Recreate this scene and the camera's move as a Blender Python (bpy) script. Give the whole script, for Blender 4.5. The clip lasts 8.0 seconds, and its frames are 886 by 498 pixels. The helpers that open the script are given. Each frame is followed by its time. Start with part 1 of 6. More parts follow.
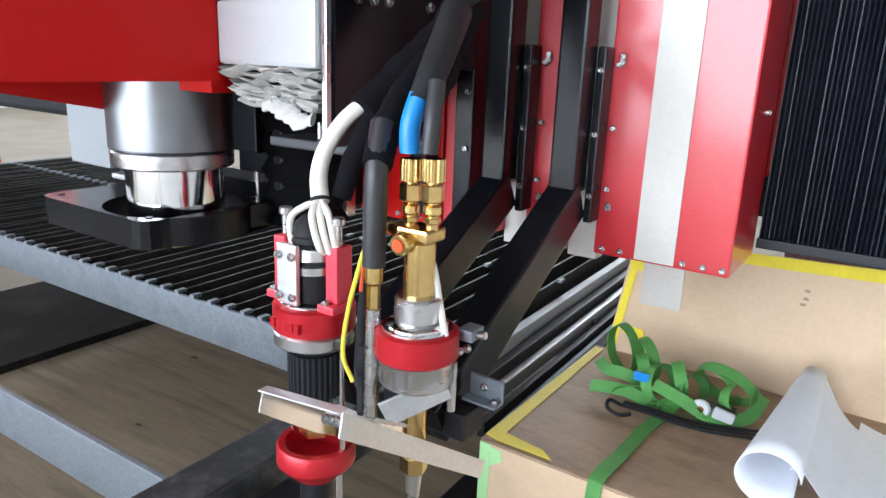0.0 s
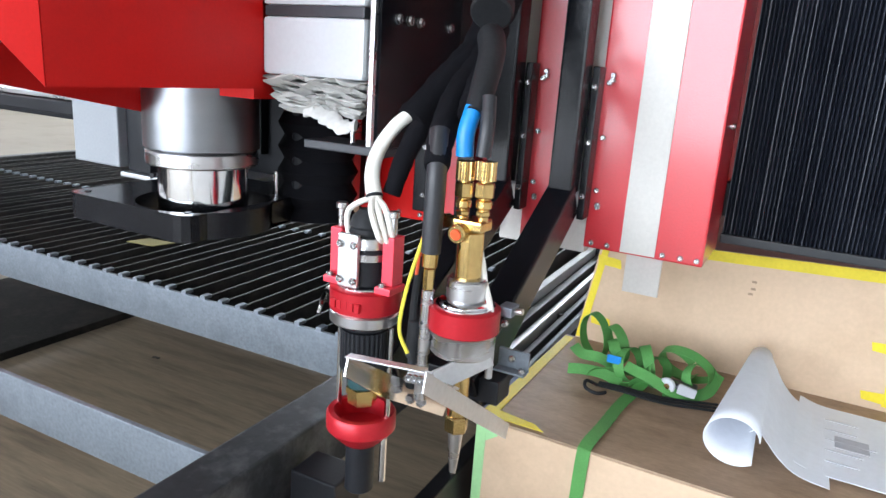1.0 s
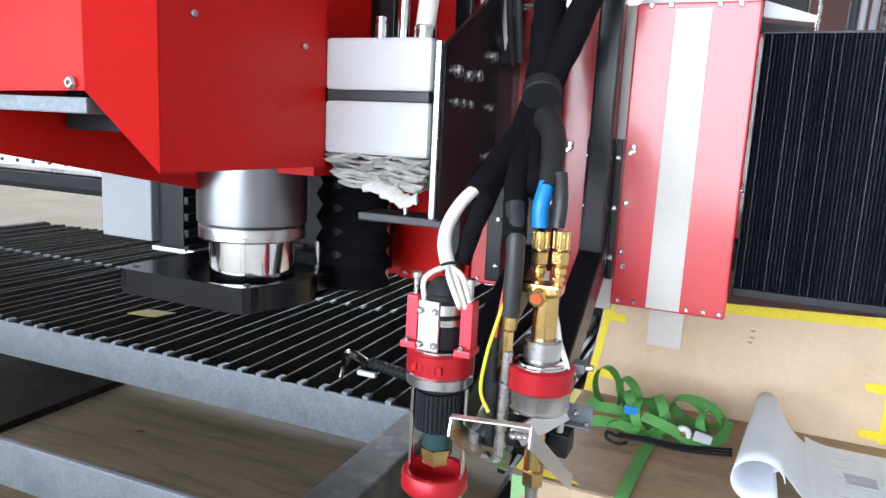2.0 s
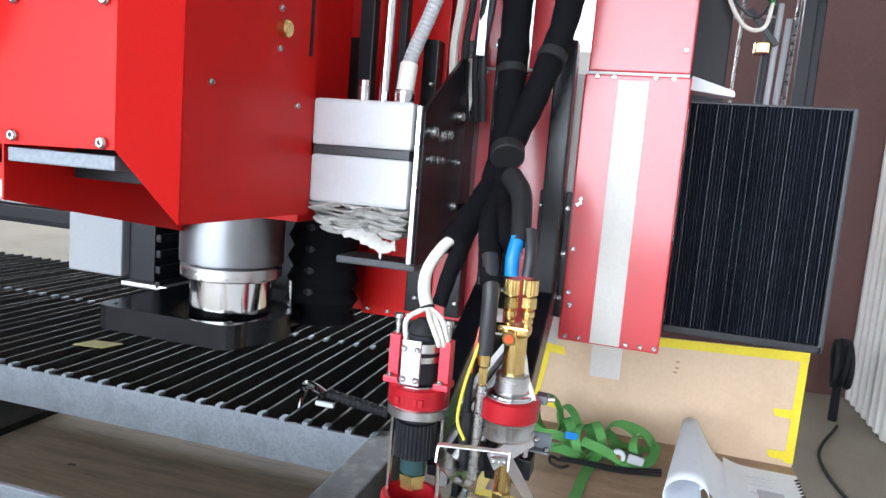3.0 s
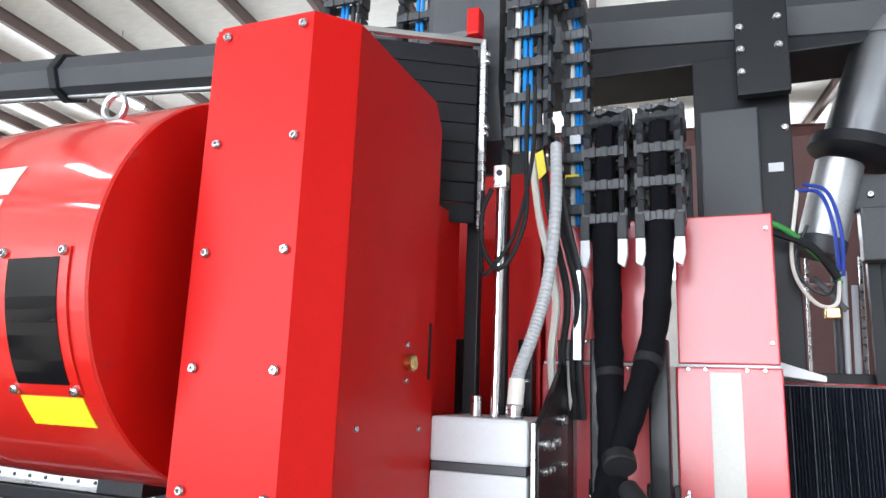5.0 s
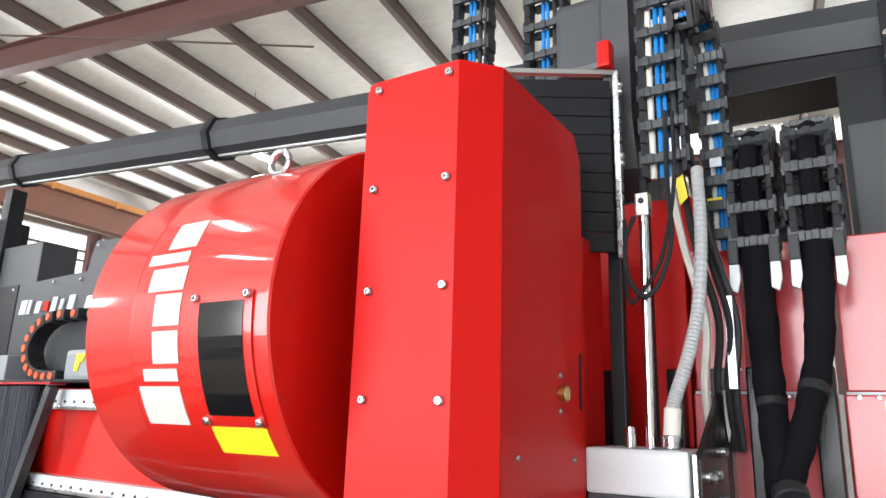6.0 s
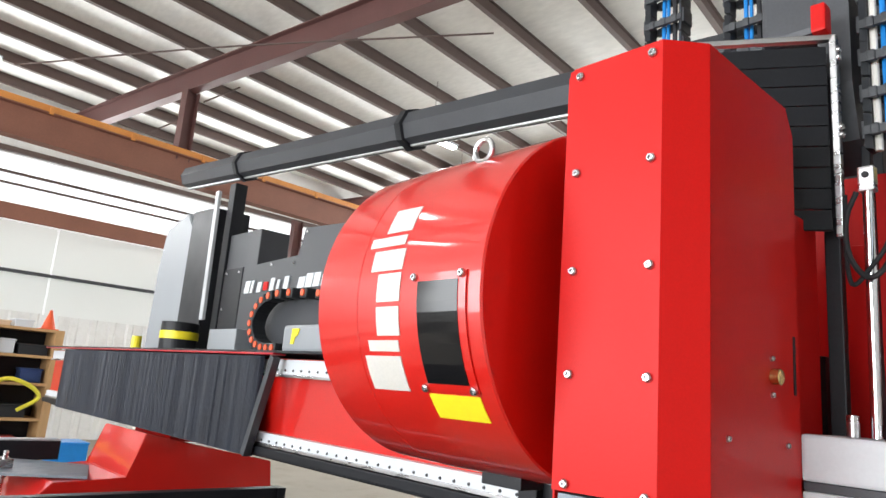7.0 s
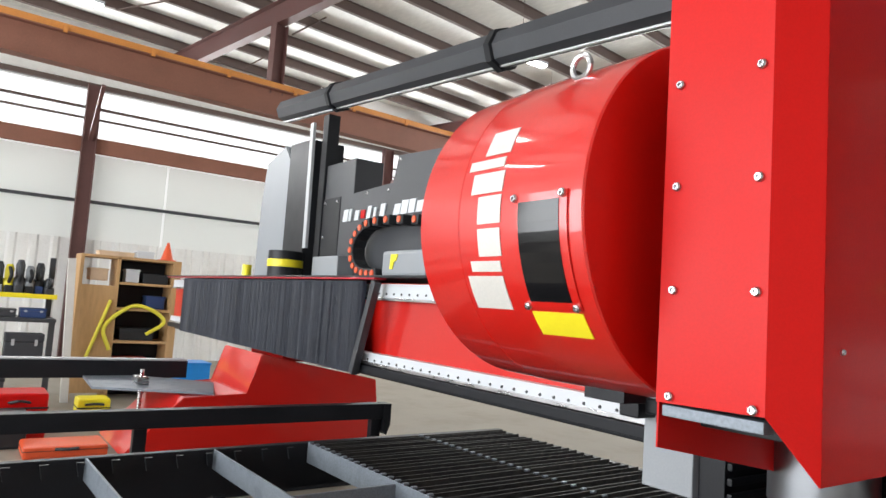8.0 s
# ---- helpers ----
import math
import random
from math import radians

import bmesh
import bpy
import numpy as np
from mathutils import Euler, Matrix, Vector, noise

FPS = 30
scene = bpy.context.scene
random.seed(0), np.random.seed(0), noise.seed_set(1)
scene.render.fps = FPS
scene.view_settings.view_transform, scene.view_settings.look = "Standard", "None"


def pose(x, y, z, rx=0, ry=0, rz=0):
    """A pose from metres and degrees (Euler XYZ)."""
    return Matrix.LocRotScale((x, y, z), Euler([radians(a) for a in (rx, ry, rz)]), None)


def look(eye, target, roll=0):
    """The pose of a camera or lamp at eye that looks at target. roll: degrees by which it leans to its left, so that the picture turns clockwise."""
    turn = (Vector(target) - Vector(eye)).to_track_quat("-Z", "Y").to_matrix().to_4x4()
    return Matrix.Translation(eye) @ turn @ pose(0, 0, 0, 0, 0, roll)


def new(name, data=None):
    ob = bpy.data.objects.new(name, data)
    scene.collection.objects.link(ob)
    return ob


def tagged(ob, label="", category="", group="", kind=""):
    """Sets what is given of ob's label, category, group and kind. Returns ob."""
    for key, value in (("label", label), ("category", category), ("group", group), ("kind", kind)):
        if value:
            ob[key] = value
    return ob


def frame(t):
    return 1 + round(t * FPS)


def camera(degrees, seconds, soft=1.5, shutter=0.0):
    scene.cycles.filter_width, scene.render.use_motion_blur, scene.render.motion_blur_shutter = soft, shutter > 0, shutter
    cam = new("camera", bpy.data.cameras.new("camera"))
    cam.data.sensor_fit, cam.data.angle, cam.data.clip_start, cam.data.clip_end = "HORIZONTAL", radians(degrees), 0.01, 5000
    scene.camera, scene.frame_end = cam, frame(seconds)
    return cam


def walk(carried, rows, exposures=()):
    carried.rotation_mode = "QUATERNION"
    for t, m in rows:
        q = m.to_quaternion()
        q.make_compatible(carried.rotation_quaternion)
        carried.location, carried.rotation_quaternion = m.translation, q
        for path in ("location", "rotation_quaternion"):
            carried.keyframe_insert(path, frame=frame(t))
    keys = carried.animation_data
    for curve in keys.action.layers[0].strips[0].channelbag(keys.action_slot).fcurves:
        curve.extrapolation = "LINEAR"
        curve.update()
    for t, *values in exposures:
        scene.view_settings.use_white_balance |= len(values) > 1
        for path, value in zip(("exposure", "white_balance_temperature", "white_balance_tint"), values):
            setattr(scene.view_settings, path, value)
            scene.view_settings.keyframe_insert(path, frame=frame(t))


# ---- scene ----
cam = camera(65.9, 8.0)
PATH = [
    (0, (0.11, 0.1, 1.517), (-0.964, 1.701, 0.984), 2.3),
    (0.5, (0.115, -0.017, 1.529), (-0.815, 1.672, 0.996), 2.7),
    (1, (0.05, -0.108, 1.526), (-0.851, 1.603, 1.016), 3.9),
    (1.5, (-0.05, -0.196, 1.536), (-0.98, 1.524, 1.117), 2.2),
    (1.7, (-0.07, -0.221, 1.537), (-0.954, 1.535, 1.168), 2.3),
    (2.8, (-0.135, -0.39, 1.587), (-0.739, 1.493, 1.29), 4.7),
    (3, (-0.143, -0.418, 1.595), (-0.731, 1.477, 1.346), 4.7),
    (3.5, (-0.182, -0.469, 1.639), (-0.809, 1.428, 1.548), 3.2),
    (4, (-0.198, -0.504, 1.69), (-0.856, 1.378, 1.838), 3.5),
    (4.5, (-0.219, -0.534, 1.743), (-0.9, 1.321, 2.054), 3.1),
    (4.7, (-0.229, -0.546, 1.763), (-0.929, 1.294, 2.116), 2.8),
    (5.8, (-0.261, -0.603, 1.766), (-1.232, 1.079, 2.243), 1.3),
    (6, (-0.274, -0.621, 1.751), (-1.32, 1.014, 2.236), 1.8),
    (6.5, (-0.278, -0.669, 1.741), (-1.559, 0.798, 2.198), 3.5),
    (7, (-0.274, -0.702, 1.73), (-1.722, 0.616, 2.139), 4.6),
    (7.5, (-0.267, -0.721, 1.724), (-1.831, 0.488, 2.023), 3.9),
    (8, (-0.266, -0.734, 1.718), (-1.896, 0.412, 1.891), 3.9),
]
walk(cam, [(t, look(eye, target, roll)) for t, eye, target, roll in PATH], [(0.0, -1.1, 5950, 10), (3.5, -1.2, 5950, 10), (4.5, -1.25, 5950, 10), (6.0, -1.3, 6500, 10), (8.0, -1.64, 6500, 10)])

# ---- world and light ----
world = bpy.data.worlds.new("world")
scene.world = world
world.use_nodes = True
wt = world.node_tree
sky = wt.nodes.new("ShaderNodeTexSky")
sky.sky_type, sky.sun_disc, sky.sun_elevation, sky.sun_rotation = "NISHITA", False, radians(50), radians(200)
wt.links.new(sky.outputs[0], wt.nodes["Background"].inputs[0])
wt.nodes["Background"].inputs[1].default_value = 0.12


def sun(name, energy, angle, direction):
    d = bpy.data.lights.new(name, "SUN")
    d.energy, d.angle, d.color = energy, radians(angle), (1, 0.96, 0.9)
    ob = new(name, d)
    ob.matrix_world = look((0, 0, 20), Vector((0, 0, 20)) + Vector(direction))
    return ob


def window_light(name, centre, target, w, h, power, colour=(1, 1, 1)):
    """Daylight entering through an opening."""
    d = bpy.data.lights.new(name, "AREA")
    d.shape, d.size, d.size_y, d.energy, d.color = "RECTANGLE", w, h, power, colour
    ob = new(name, d)
    ob.matrix_world = look(centre, target)
    return ob


sun("sun", 1.5, 12, (0.3, 0.6, -1))
window_light("south_glazing_daylight", (-5.0, -9.3, 2.9), (-5.0, 0, 2.9), 14.0, 4.8, 5400, (0.94, 0.97, 1.0))
window_light("east_door_daylight", (7.6, -4.0, 2.6), (0, -3.0, 2.0), 5.0, 4.4, 90, (0.95, 0.98, 1.0))
window_light("west_band_daylight", (-17.5, 3, 5.7), (-8, 3, 6.6), 22, 1.0, 2400, (0.97, 0.99, 1.0))
window_light("north_band_daylight", (-6, 15.6, 5.1), (-6, 6, 5.6), 22, 1.3, 3600, (0.97, 0.99, 1.0))

# ---- materials ----


def material(name, colour, rough=0.5, metal=0.0, spread=0.12, grain=60.0, blotch=4.0, bump=0.05, coat=0.0, stain=None, stain_amount=0.5, stain_scale=3.0, stretch=(1, 1, 1), vary=0.0, ior=1.5, coat_rough=0.06):
    m = bpy.data.materials.new(name)
    m.use_nodes = True
    t = m.node_tree
    n, l = t.nodes, t.links
    p = n["Principled BSDF"]
    co = n.new("ShaderNodeTexCoord")
    mp = n.new("ShaderNodeMapping")
    mp.inputs["Scale"].default_value = stretch
    l.new(co.outputs["Object"], mp.inputs[0])
    fine = n.new("ShaderNodeTexNoise")
    fine.inputs["Scale"].default_value, fine.inputs["Detail"].default_value = grain, 4
    big = n.new("ShaderNodeTexNoise")
    big.inputs["Scale"].default_value, big.inputs["Detail"].default_value = blotch, 5
    l.new(mp.outputs[0], fine.inputs[0])
    l.new(mp.outputs[0], big.inputs[0])
    both = n.new("ShaderNodeMath")
    both.operation = "ADD"
    l.new(fine.outputs[0], both.inputs[0])
    l.new(big.outputs[0], both.inputs[1])
    ramp = n.new("ShaderNodeMapRange")
    ramp.inputs[1].default_value, ramp.inputs[2].default_value = 0.65, 1.35
    ramp.inputs[3].default_value, ramp.inputs[4].default_value = 1 - spread, 1 + spread
    l.new(both.outputs[0], ramp.inputs[0])
    value = ramp.outputs[0]
    if vary:
        info = n.new("ShaderNodeObjectInfo")
        vr = n.new("ShaderNodeMapRange")
        vr.inputs[3].default_value, vr.inputs[4].default_value = 1 - vary, 1 + vary
        l.new(info.outputs["Random"], vr.inputs[0])
        mul = n.new("ShaderNodeMath")
        mul.operation = "MULTIPLY"
        l.new(value, mul.inputs[0])
        l.new(vr.outputs[0], mul.inputs[1])
        value = mul.outputs[0]
    tint = n.new("ShaderNodeVectorMath")
    tint.operation = "SCALE"
    tint.inputs[0].default_value = colour
    l.new(value, tint.inputs["Scale"])
    out = tint.outputs[0]
    if stain:
        sn = n.new("ShaderNodeTexNoise")
        sn.inputs["Scale"].default_value, sn.inputs["Detail"].default_value, sn.inputs["Roughness"].default_value = stain_scale, 8, 0.65
        l.new(mp.outputs[0], sn.inputs[0])
        sr = n.new("ShaderNodeMapRange")
        sr.inputs[1].default_value, sr.inputs[2].default_value, sr.inputs[4].default_value = 0.48, 0.68, stain_amount
        l.new(sn.outputs[0], sr.inputs[0])
        mix = n.new("ShaderNodeMix")
        mix.data_type = "RGBA"
        l.new(sr.outputs[0], mix.inputs["Factor"])
        l.new(out, mix.inputs["A"])
        mix.inputs["B"].default_value = (*stain, 1)
        out = mix.outputs["Result"]
    l.new(out, p.inputs["Base Color"])
    rr = n.new("ShaderNodeMapRange")
    rr.inputs[3].default_value, rr.inputs[4].default_value = max(0.02, rough - 0.1), min(1, rough + 0.1)
    l.new(big.outputs[0], rr.inputs[0])
    l.new(rr.outputs[0], p.inputs["Roughness"])
    p.inputs["Metallic"].default_value = metal
    p.inputs["IOR"].default_value = ior
    if coat:
        p.inputs["Coat Weight"].default_value, p.inputs["Coat Roughness"].default_value = coat, coat_rough
    if bump:
        bn = n.new("ShaderNodeBump")
        bn.inputs["Strength"].default_value, bn.inputs["Distance"].default_value = bump, 0.004
        l.new(fine.outputs[0], bn.inputs["Height"])
        l.new(bn.outputs[0], p.inputs["Normal"])
    return m


def glowing(name, colour, strength):
    m = bpy.data.materials.new(name)
    m.use_nodes = True
    p = m.node_tree.nodes["Principled BSDF"]
    p.inputs["Base Color"].default_value = (*colour, 1)
    p.inputs["Emission Color"].default_value = (*colour, 1)
    p.inputs["Emission Strength"].default_value = strength
    return m


RED = material("red_paint", (0.56, 0.0055, 0.004), 0.42, 0, 0.06, 220, 3, 0.06, 0.0, ior=1.3)
RED_GLOSS = material("glossy_red_paint", (0.58, 0.008, 0.004), 0.35, 0, 0.05, 90, 2, 0.02, 0.9)
RED_SATIN = material("satin_red_paint", (0.58, 0.010, 0.022), 0.40, 0, 0.07, 240, 4, 0.14, 0.9, ior=1.55, coat_rough=0.15)
RED_ANOD = material("red_anodised", (0.46, 0.012, 0.022), 0.32, 0.35, 0.08, 200, 8, 0.03)
PINK = material("bright_pinkish_red", (0.72, 0.05, 0.08), 0.4, 0.1, 0.06, 200, 8, 0.03)
WHITE = material("white_stripe", (0.62, 0.60, 0.56), 0.4, 0, 0.06, 150, 6, 0.04)
BLACK = material("black_gloss_paint", (0.006, 0.0065, 0.009), 0.2, 0, 0.2, 320, 6, 0.14, ior=1.38)
BLACK_SATIN = material("black_satin_steel", (0.012, 0.013, 0.016), 0.42, 0, 0.2, 160, 6, 0.06, ior=1.33)
GUNMETAL = material("dark_grey_steel", (0.045, 0.048, 0.055), 0.45, 0.1, 0.15, 120, 4, 0.05)
CHARCOAL = material("charcoal_plastic", (0.022, 0.024, 0.027), 0.5, 0, 0.15, 180, 8, 0.05, ior=1.4)
RUBBER = material("black_rubber", (0.018, 0.019, 0.021), 0.6, 0, 0.25, 180, 12, 0.15, ior=1.3)
SLEEVE = material("black_woven_sleeve", (0.007, 0.007, 0.009), 0.85, 0, 0.3, 500, 10, 0.5, ior=1.18)
HOSE_GREY = material("grey_black_hose", (0.022, 0.023, 0.027), 0.45, 0, 0.15, 150, 8, 0.05)
BELLOWS = material("bellows_cloth", (0.018, 0.022, 0.034), 0.42, 0, 0.35, 200, 5, 0.1, 0, (0.05, 0.055, 0.07), 0.3, 40, ior=1.42)
GREY = material("light_grey_paint", (0.45, 0.47, 0.49), 0.4, 0, 0.05, 150, 4, 0.03)
MIDGREY = material("mid_grey_paint", (0.28, 0.30, 0.32), 0.45, 0, 0.06, 150, 4, 0.03)
OFFWHITE = material("off_white_enamel", (0.60, 0.63, 0.66), 0.35, 0, 0.04, 150, 5, 0.03)
CLOTH = material("white_cloth", (0.58, 0.58, 0.56), 0.9, 0, 0.14, 90, 12, 0.5)
STEEL = material("brushed_steel", (0.55, 0.55, 0.56), 0.28, 1, 0.08, 160, 5, 0.03, stretch=(1, 1, 8))
CHROME = material("polished_steel", (0.72, 0.73, 0.75), 0.1, 1, 0.04, 60, 4, 0.0)
TURNED = material("turned_grey_steel", (0.25, 0.26, 0.28), 0.34, 1, 0.05, 160, 4, 0.03, stretch=(1, 1, 10))
ALUMINIUM = material("sheet_aluminium", (0.66, 0.68, 0.70), 0.38, 0.9, 0.1, 120, 6, 0.04)
BRASS = material("brass", (0.66, 0.47, 0.19), 0.22, 1, 0.15, 80, 10, 0.03)
GALV = material("galvanised_bar", (0.21, 0.24, 0.275), 0.5, 0.35, 0.25, 120, 7, 0.08, 0, (0.12, 0.135, 0.155), 0.65, 7)
SLATM = material("burnt_slat_steel", (0.020, 0.020, 0.020), 0.6, 0.2, 0.35, 120, 6, 0.15, 0, (0.09, 0.075, 0.06), 0.4, 14, vary=0.3)
DARK_GRIMY = material("dark_grimy_steel", (0.014, 0.013, 0.012), 0.85, 0, 0.4, 60, 4, 0.15, 0, (0.05, 0.042, 0.034), 0.5, 5, ior=1.25)
DARKBEAM = material("dirty_dark_beam", (0.03, 0.034, 0.038), 0.5, 0.2, 0.3, 60, 8, 0.12, 0, (0.16, 0.17, 0.18), 0.6, 12)
CONCRETE = material("worn_concrete", (0.28, 0.25, 0.205), 0.75, 0, 0.12, 60, 1.2, 0.08, 0, (0.20, 0.17, 0.13), 0.6, 1.3)
PANFLOOR = material("dusty_brown_tray", (0.21, 0.165, 0.11), 0.65, 0, 0.2, 30, 5, 0.1, 0, (0.09, 0.068, 0.048), 0.75, 3.0, stretch=(0.5, 5, 1))
CARD = material("kraft_cardboard", (0.68, 0.51, 0.35), 0.8, 0, 0.06, 90, 5, 0.08, 0, (0.38, 0.25, 0.15), 0.35, 3)
CARD_DIRTY = material("scuffed_cardboard", (0.36, 0.25, 0.165), 0.6, 0, 0.2, 60, 5, 0.1, 0, (0.15, 0.09, 0.05), 0.6, 4, stretch=(1, 3, 1))
TAPE = material("yellow_tape", (0.82, 0.66, 0.02), 0.55, 0, 0.08, 120, 9, 0.06)
GREENTAPE = material("pale_green_tape", (0.42, 0.75, 0.36), 0.5, 0, 0.08, 120, 9, 0.05)
STRAP = material("green_webbing", (0.10, 0.31, 0.075), 0.7, 0, 0.2, 350, 10, 0.4)
PAPER = material("white_paper", (0.82, 0.86, 0.93), 0.7, 0, 0.04, 60, 6, 0.03)
INK = material("grey_print", (0.25, 0.27, 0.32), 0.7, 0, 0.1, 60, 6, 0.0)
BLUE = material("blue_hose", (0.01, 0.22, 0.62), 0.4, 0, 0.1, 100, 8, 0.03)
CABLE_WHITE = material("white_cable", (0.78, 0.76, 0.70), 0.5, 0, 0.06, 100, 8, 0.03)
CABLE_YELLOW = material("yellow_green_wire", (0.70, 0.62, 0.05), 0.45, 0, 0.1, 100, 8, 0.02)
CABLE_BLUE = material("blue_wire", (0.02, 0.05, 0.35), 0.45, 0, 0.1, 100, 8, 0.02)
CABLE_GREEN = material("green_wire", (0.05, 0.30, 0.06), 0.45, 0, 0.1, 100, 8, 0.02)
ORANGE = material("orange_red_plastic", (0.75, 0.10, 0.03), 0.4, 0, 0.1, 100, 8, 0.02)
YELLOW = material("yellow_label", (0.85, 0.72, 0.02), 0.4, 0, 0.04, 100, 8, 0.02)
SMOKED = material("smoked_window", (0.006, 0.006, 0.007), 0.06, 0, 0.05, 60, 4, 0.0)
MAROON = material("red_oxide_steel", (0.125, 0.055, 0.05), 0.55, 0, 0.15, 60, 3, 0.08)
BROWNBEAM = material("brown_primer_steel", (0.24, 0.10, 0.065), 0.6, 0, 0.15, 60, 2, 0.06)
CRANE_ORANGE = material("orange_crane_rail", (0.65, 0.26, 0.06), 0.5, 0, 0.12, 60, 3, 0.05)
PURLIN = material("purlin_steel", (0.11, 0.075, 0.065), 0.6, 0, 0.15, 60, 3, 0.05)
INSULATION = material("roof_insulation", (0.80, 0.80, 0.76), 0.45, 0.0, 0.10, 5, 0.7, 0.6, stretch=(1, 2.5, 1))
SIDING = material("white_metal_siding", (0.80, 0.80, 0.78), 0.5, 0, 0.06, 40, 1, 0.03, 0, (0.5, 0.48, 0.44), 0.3, 2)
WOOD = material("raw_timber", (0.45, 0.27, 0.12), 0.7, 0, 0.18, 40, 4, 0.12, stretch=(6, 6, 1))
DAYLIGHT = glowing("daylight_outside", (0.96, 0.98, 1.0), 2.6)


def translucent(name, colour):
    m = bpy.data.materials.new(name)
    m.use_nodes = True
    n, l = m.node_tree.nodes, m.node_tree.links
    out = n["Material Output"]
    tr = n.new("ShaderNodeBsdfTranslucent")
    df = n.new("ShaderNodeBsdfDiffuse")
    mx = n.new("ShaderNodeMixShader")
    no = n.new("ShaderNodeTexNoise")
    no.inputs["Scale"].default_value = 1.3
    rp = n.new("ShaderNodeMapRange")
    rp.inputs[3].default_value, rp.inputs[4].default_value = 0.35, 0.6
    l.new(no.outputs[0], rp.inputs[0])
    l.new(rp.outputs[0], mx.inputs[0])
    tr.inputs[0].default_value = df.inputs[0].default_value = (*colour, 1)
    l.new(df.outputs[0], mx.inputs[1])
    l.new(tr.outputs[0], mx.inputs[2])
    l.new(mx.outputs[0], out.inputs[0])
    return m


LIT = glowing("lit_tube", (1, 1, 1), 110)
FIBREGLASS = translucent("translucent_panel", (0.85, 0.86, 0.84))
CHAINGREY = material("grey_black_chain_plastic", (0.035, 0.038, 0.043), 0.42, 0, 0.15, 180, 8, 0.05)
DARKBLUE = material("dark_blue_plastic", (0.02, 0.05, 0.16), 0.5, 0, 0.1, 100, 8, 0.03)

# ---- builders ----
BASE = {}
OFFSET = Vector()  # added to the place of each thing while a group that stands together is built


def thing(name, label, category, at=(0, 0, 0), group="", kind=""):
    ob = new(name)
    ob.location = Vector(at) + OFFSET
    ob.empty_display_size = 0.05
    BASE[ob.name] = Vector(at)
    return tagged(ob, label, category, group, kind)


def finish(bm, name, mat, smooth=False):
    bmesh.ops.recalc_face_normals(bm, faces=bm.faces)
    me = bpy.data.meshes.new(name)
    bm.to_mesh(me)
    bm.free()
    me.materials.append(mat)
    if smooth:
        for f in me.polygons:
            f.use_smooth = True
        me.set_sharp_from_angle(angle=radians(35))
    return me


def part(name, bm, mat, parent=None, label="", smooth=False):
    ob = new(name, finish(bm, name, mat, smooth))
    if parent is not None:
        ob.parent = parent
        ob.matrix_parent_inverse = Matrix.Translation(-BASE.get(parent.name, Vector()))
    return tagged(ob, label) if label else ob


def piece(name, mesh, parent, m, label=""):
    """One more object on a shared mesh."""
    ob = new(name, mesh)
    ob.parent = parent
    ob.matrix_parent_inverse = Matrix.Translation(-BASE.get(parent.name, Vector()))
    ob.matrix_basis = m
    return tagged(ob, label) if label else ob


def box(x0, x1, y0, y1, z0, z1, bevel=0.004, bm=None, m=None):
    bm = bm or bmesh.new()
    mine = bmesh.new()
    bmesh.ops.create_cube(mine, size=1)
    for v in mine.verts:
        v.co = Vector(((x0 + x1) / 2 + v.co.x * (x1 - x0), (y0 + y1) / 2 + v.co.y * (y1 - y0), (z0 + z1) / 2 + v.co.z * (z1 - z0)))
    if bevel:
        bmesh.ops.bevel(mine, geom=mine.edges[:], offset=min(bevel, 0.3 * min(abs(x1 - x0), abs(y1 - y0), abs(z1 - z0))), segments=2, affect="EDGES", profile=0.6)
    if m is not None:
        bmesh.ops.transform(mine, matrix=m, verts=mine.verts)
    return join(bm, mine)


def join(bm, other):
    table = {}
    for v in other.verts:
        table[v] = bm.verts.new(v.co)
    for f in other.faces:
        try:
            bm.faces.new([table[v] for v in f.verts])
        except ValueError:
            pass
    other.free()
    return bm


def beam(a, b, w, h, bevel=0.004, bm=None, up=(0, 0, 1)):
    """A bar of section w by h from a to b."""
    a, b = Vector(a), Vector(b)
    d = (b - a).normalized()
    side = d.cross(Vector(up))
    side = side.normalized() if side.length > 1e-4 else Vector((1, 0, 0))
    top = side.cross(d)
    m = Matrix((side, d, top)).transposed().to_4x4()
    m.translation = (a + b) / 2
    return box(-w / 2, w / 2, -(b - a).length / 2, (b - a).length / 2, -h / 2, h / 2, bevel, bm, m)


def lathe(a, b, profile, seg=32, bm=None):
    """A turned form along the line from a to b; profile: (share of the length, radius)."""
    bm = bm or bmesh.new()
    a, b = Vector(a), Vector(b)
    d = (b - a).normalized()
    s = d.orthogonal().normalized()
    u = d.cross(s)
    rings = []
    for f, r in profile:
        c = a + (b - a) * f
        rings.append([bm.verts.new(c + (s * math.cos(2 * math.pi * i / seg) + u * math.sin(2 * math.pi * i / seg)) * max(r, 1e-4)) for i in range(seg)])
    for p, q in zip(rings, rings[1:]):
        for i in range(seg):
            bm.faces.new((p[i], p[(i + 1) % seg], q[(i + 1) % seg], q[i]))
    if profile[0] != profile[-1]:
        bm.faces.new(rings[0])
        bm.faces.new(rings[-1])
    return bm


def rod(a, b, r, seg=16, bm=None, edge=0.0):
    n = (Vector(b) - Vector(a)).length
    e = min(edge or min(r * 0.15, 0.003), n * 0.3) / n
    return lathe(a, b, ((0, r - e * n), (e, r), (1 - e, r), (1, r - e * n)), seg, bm)


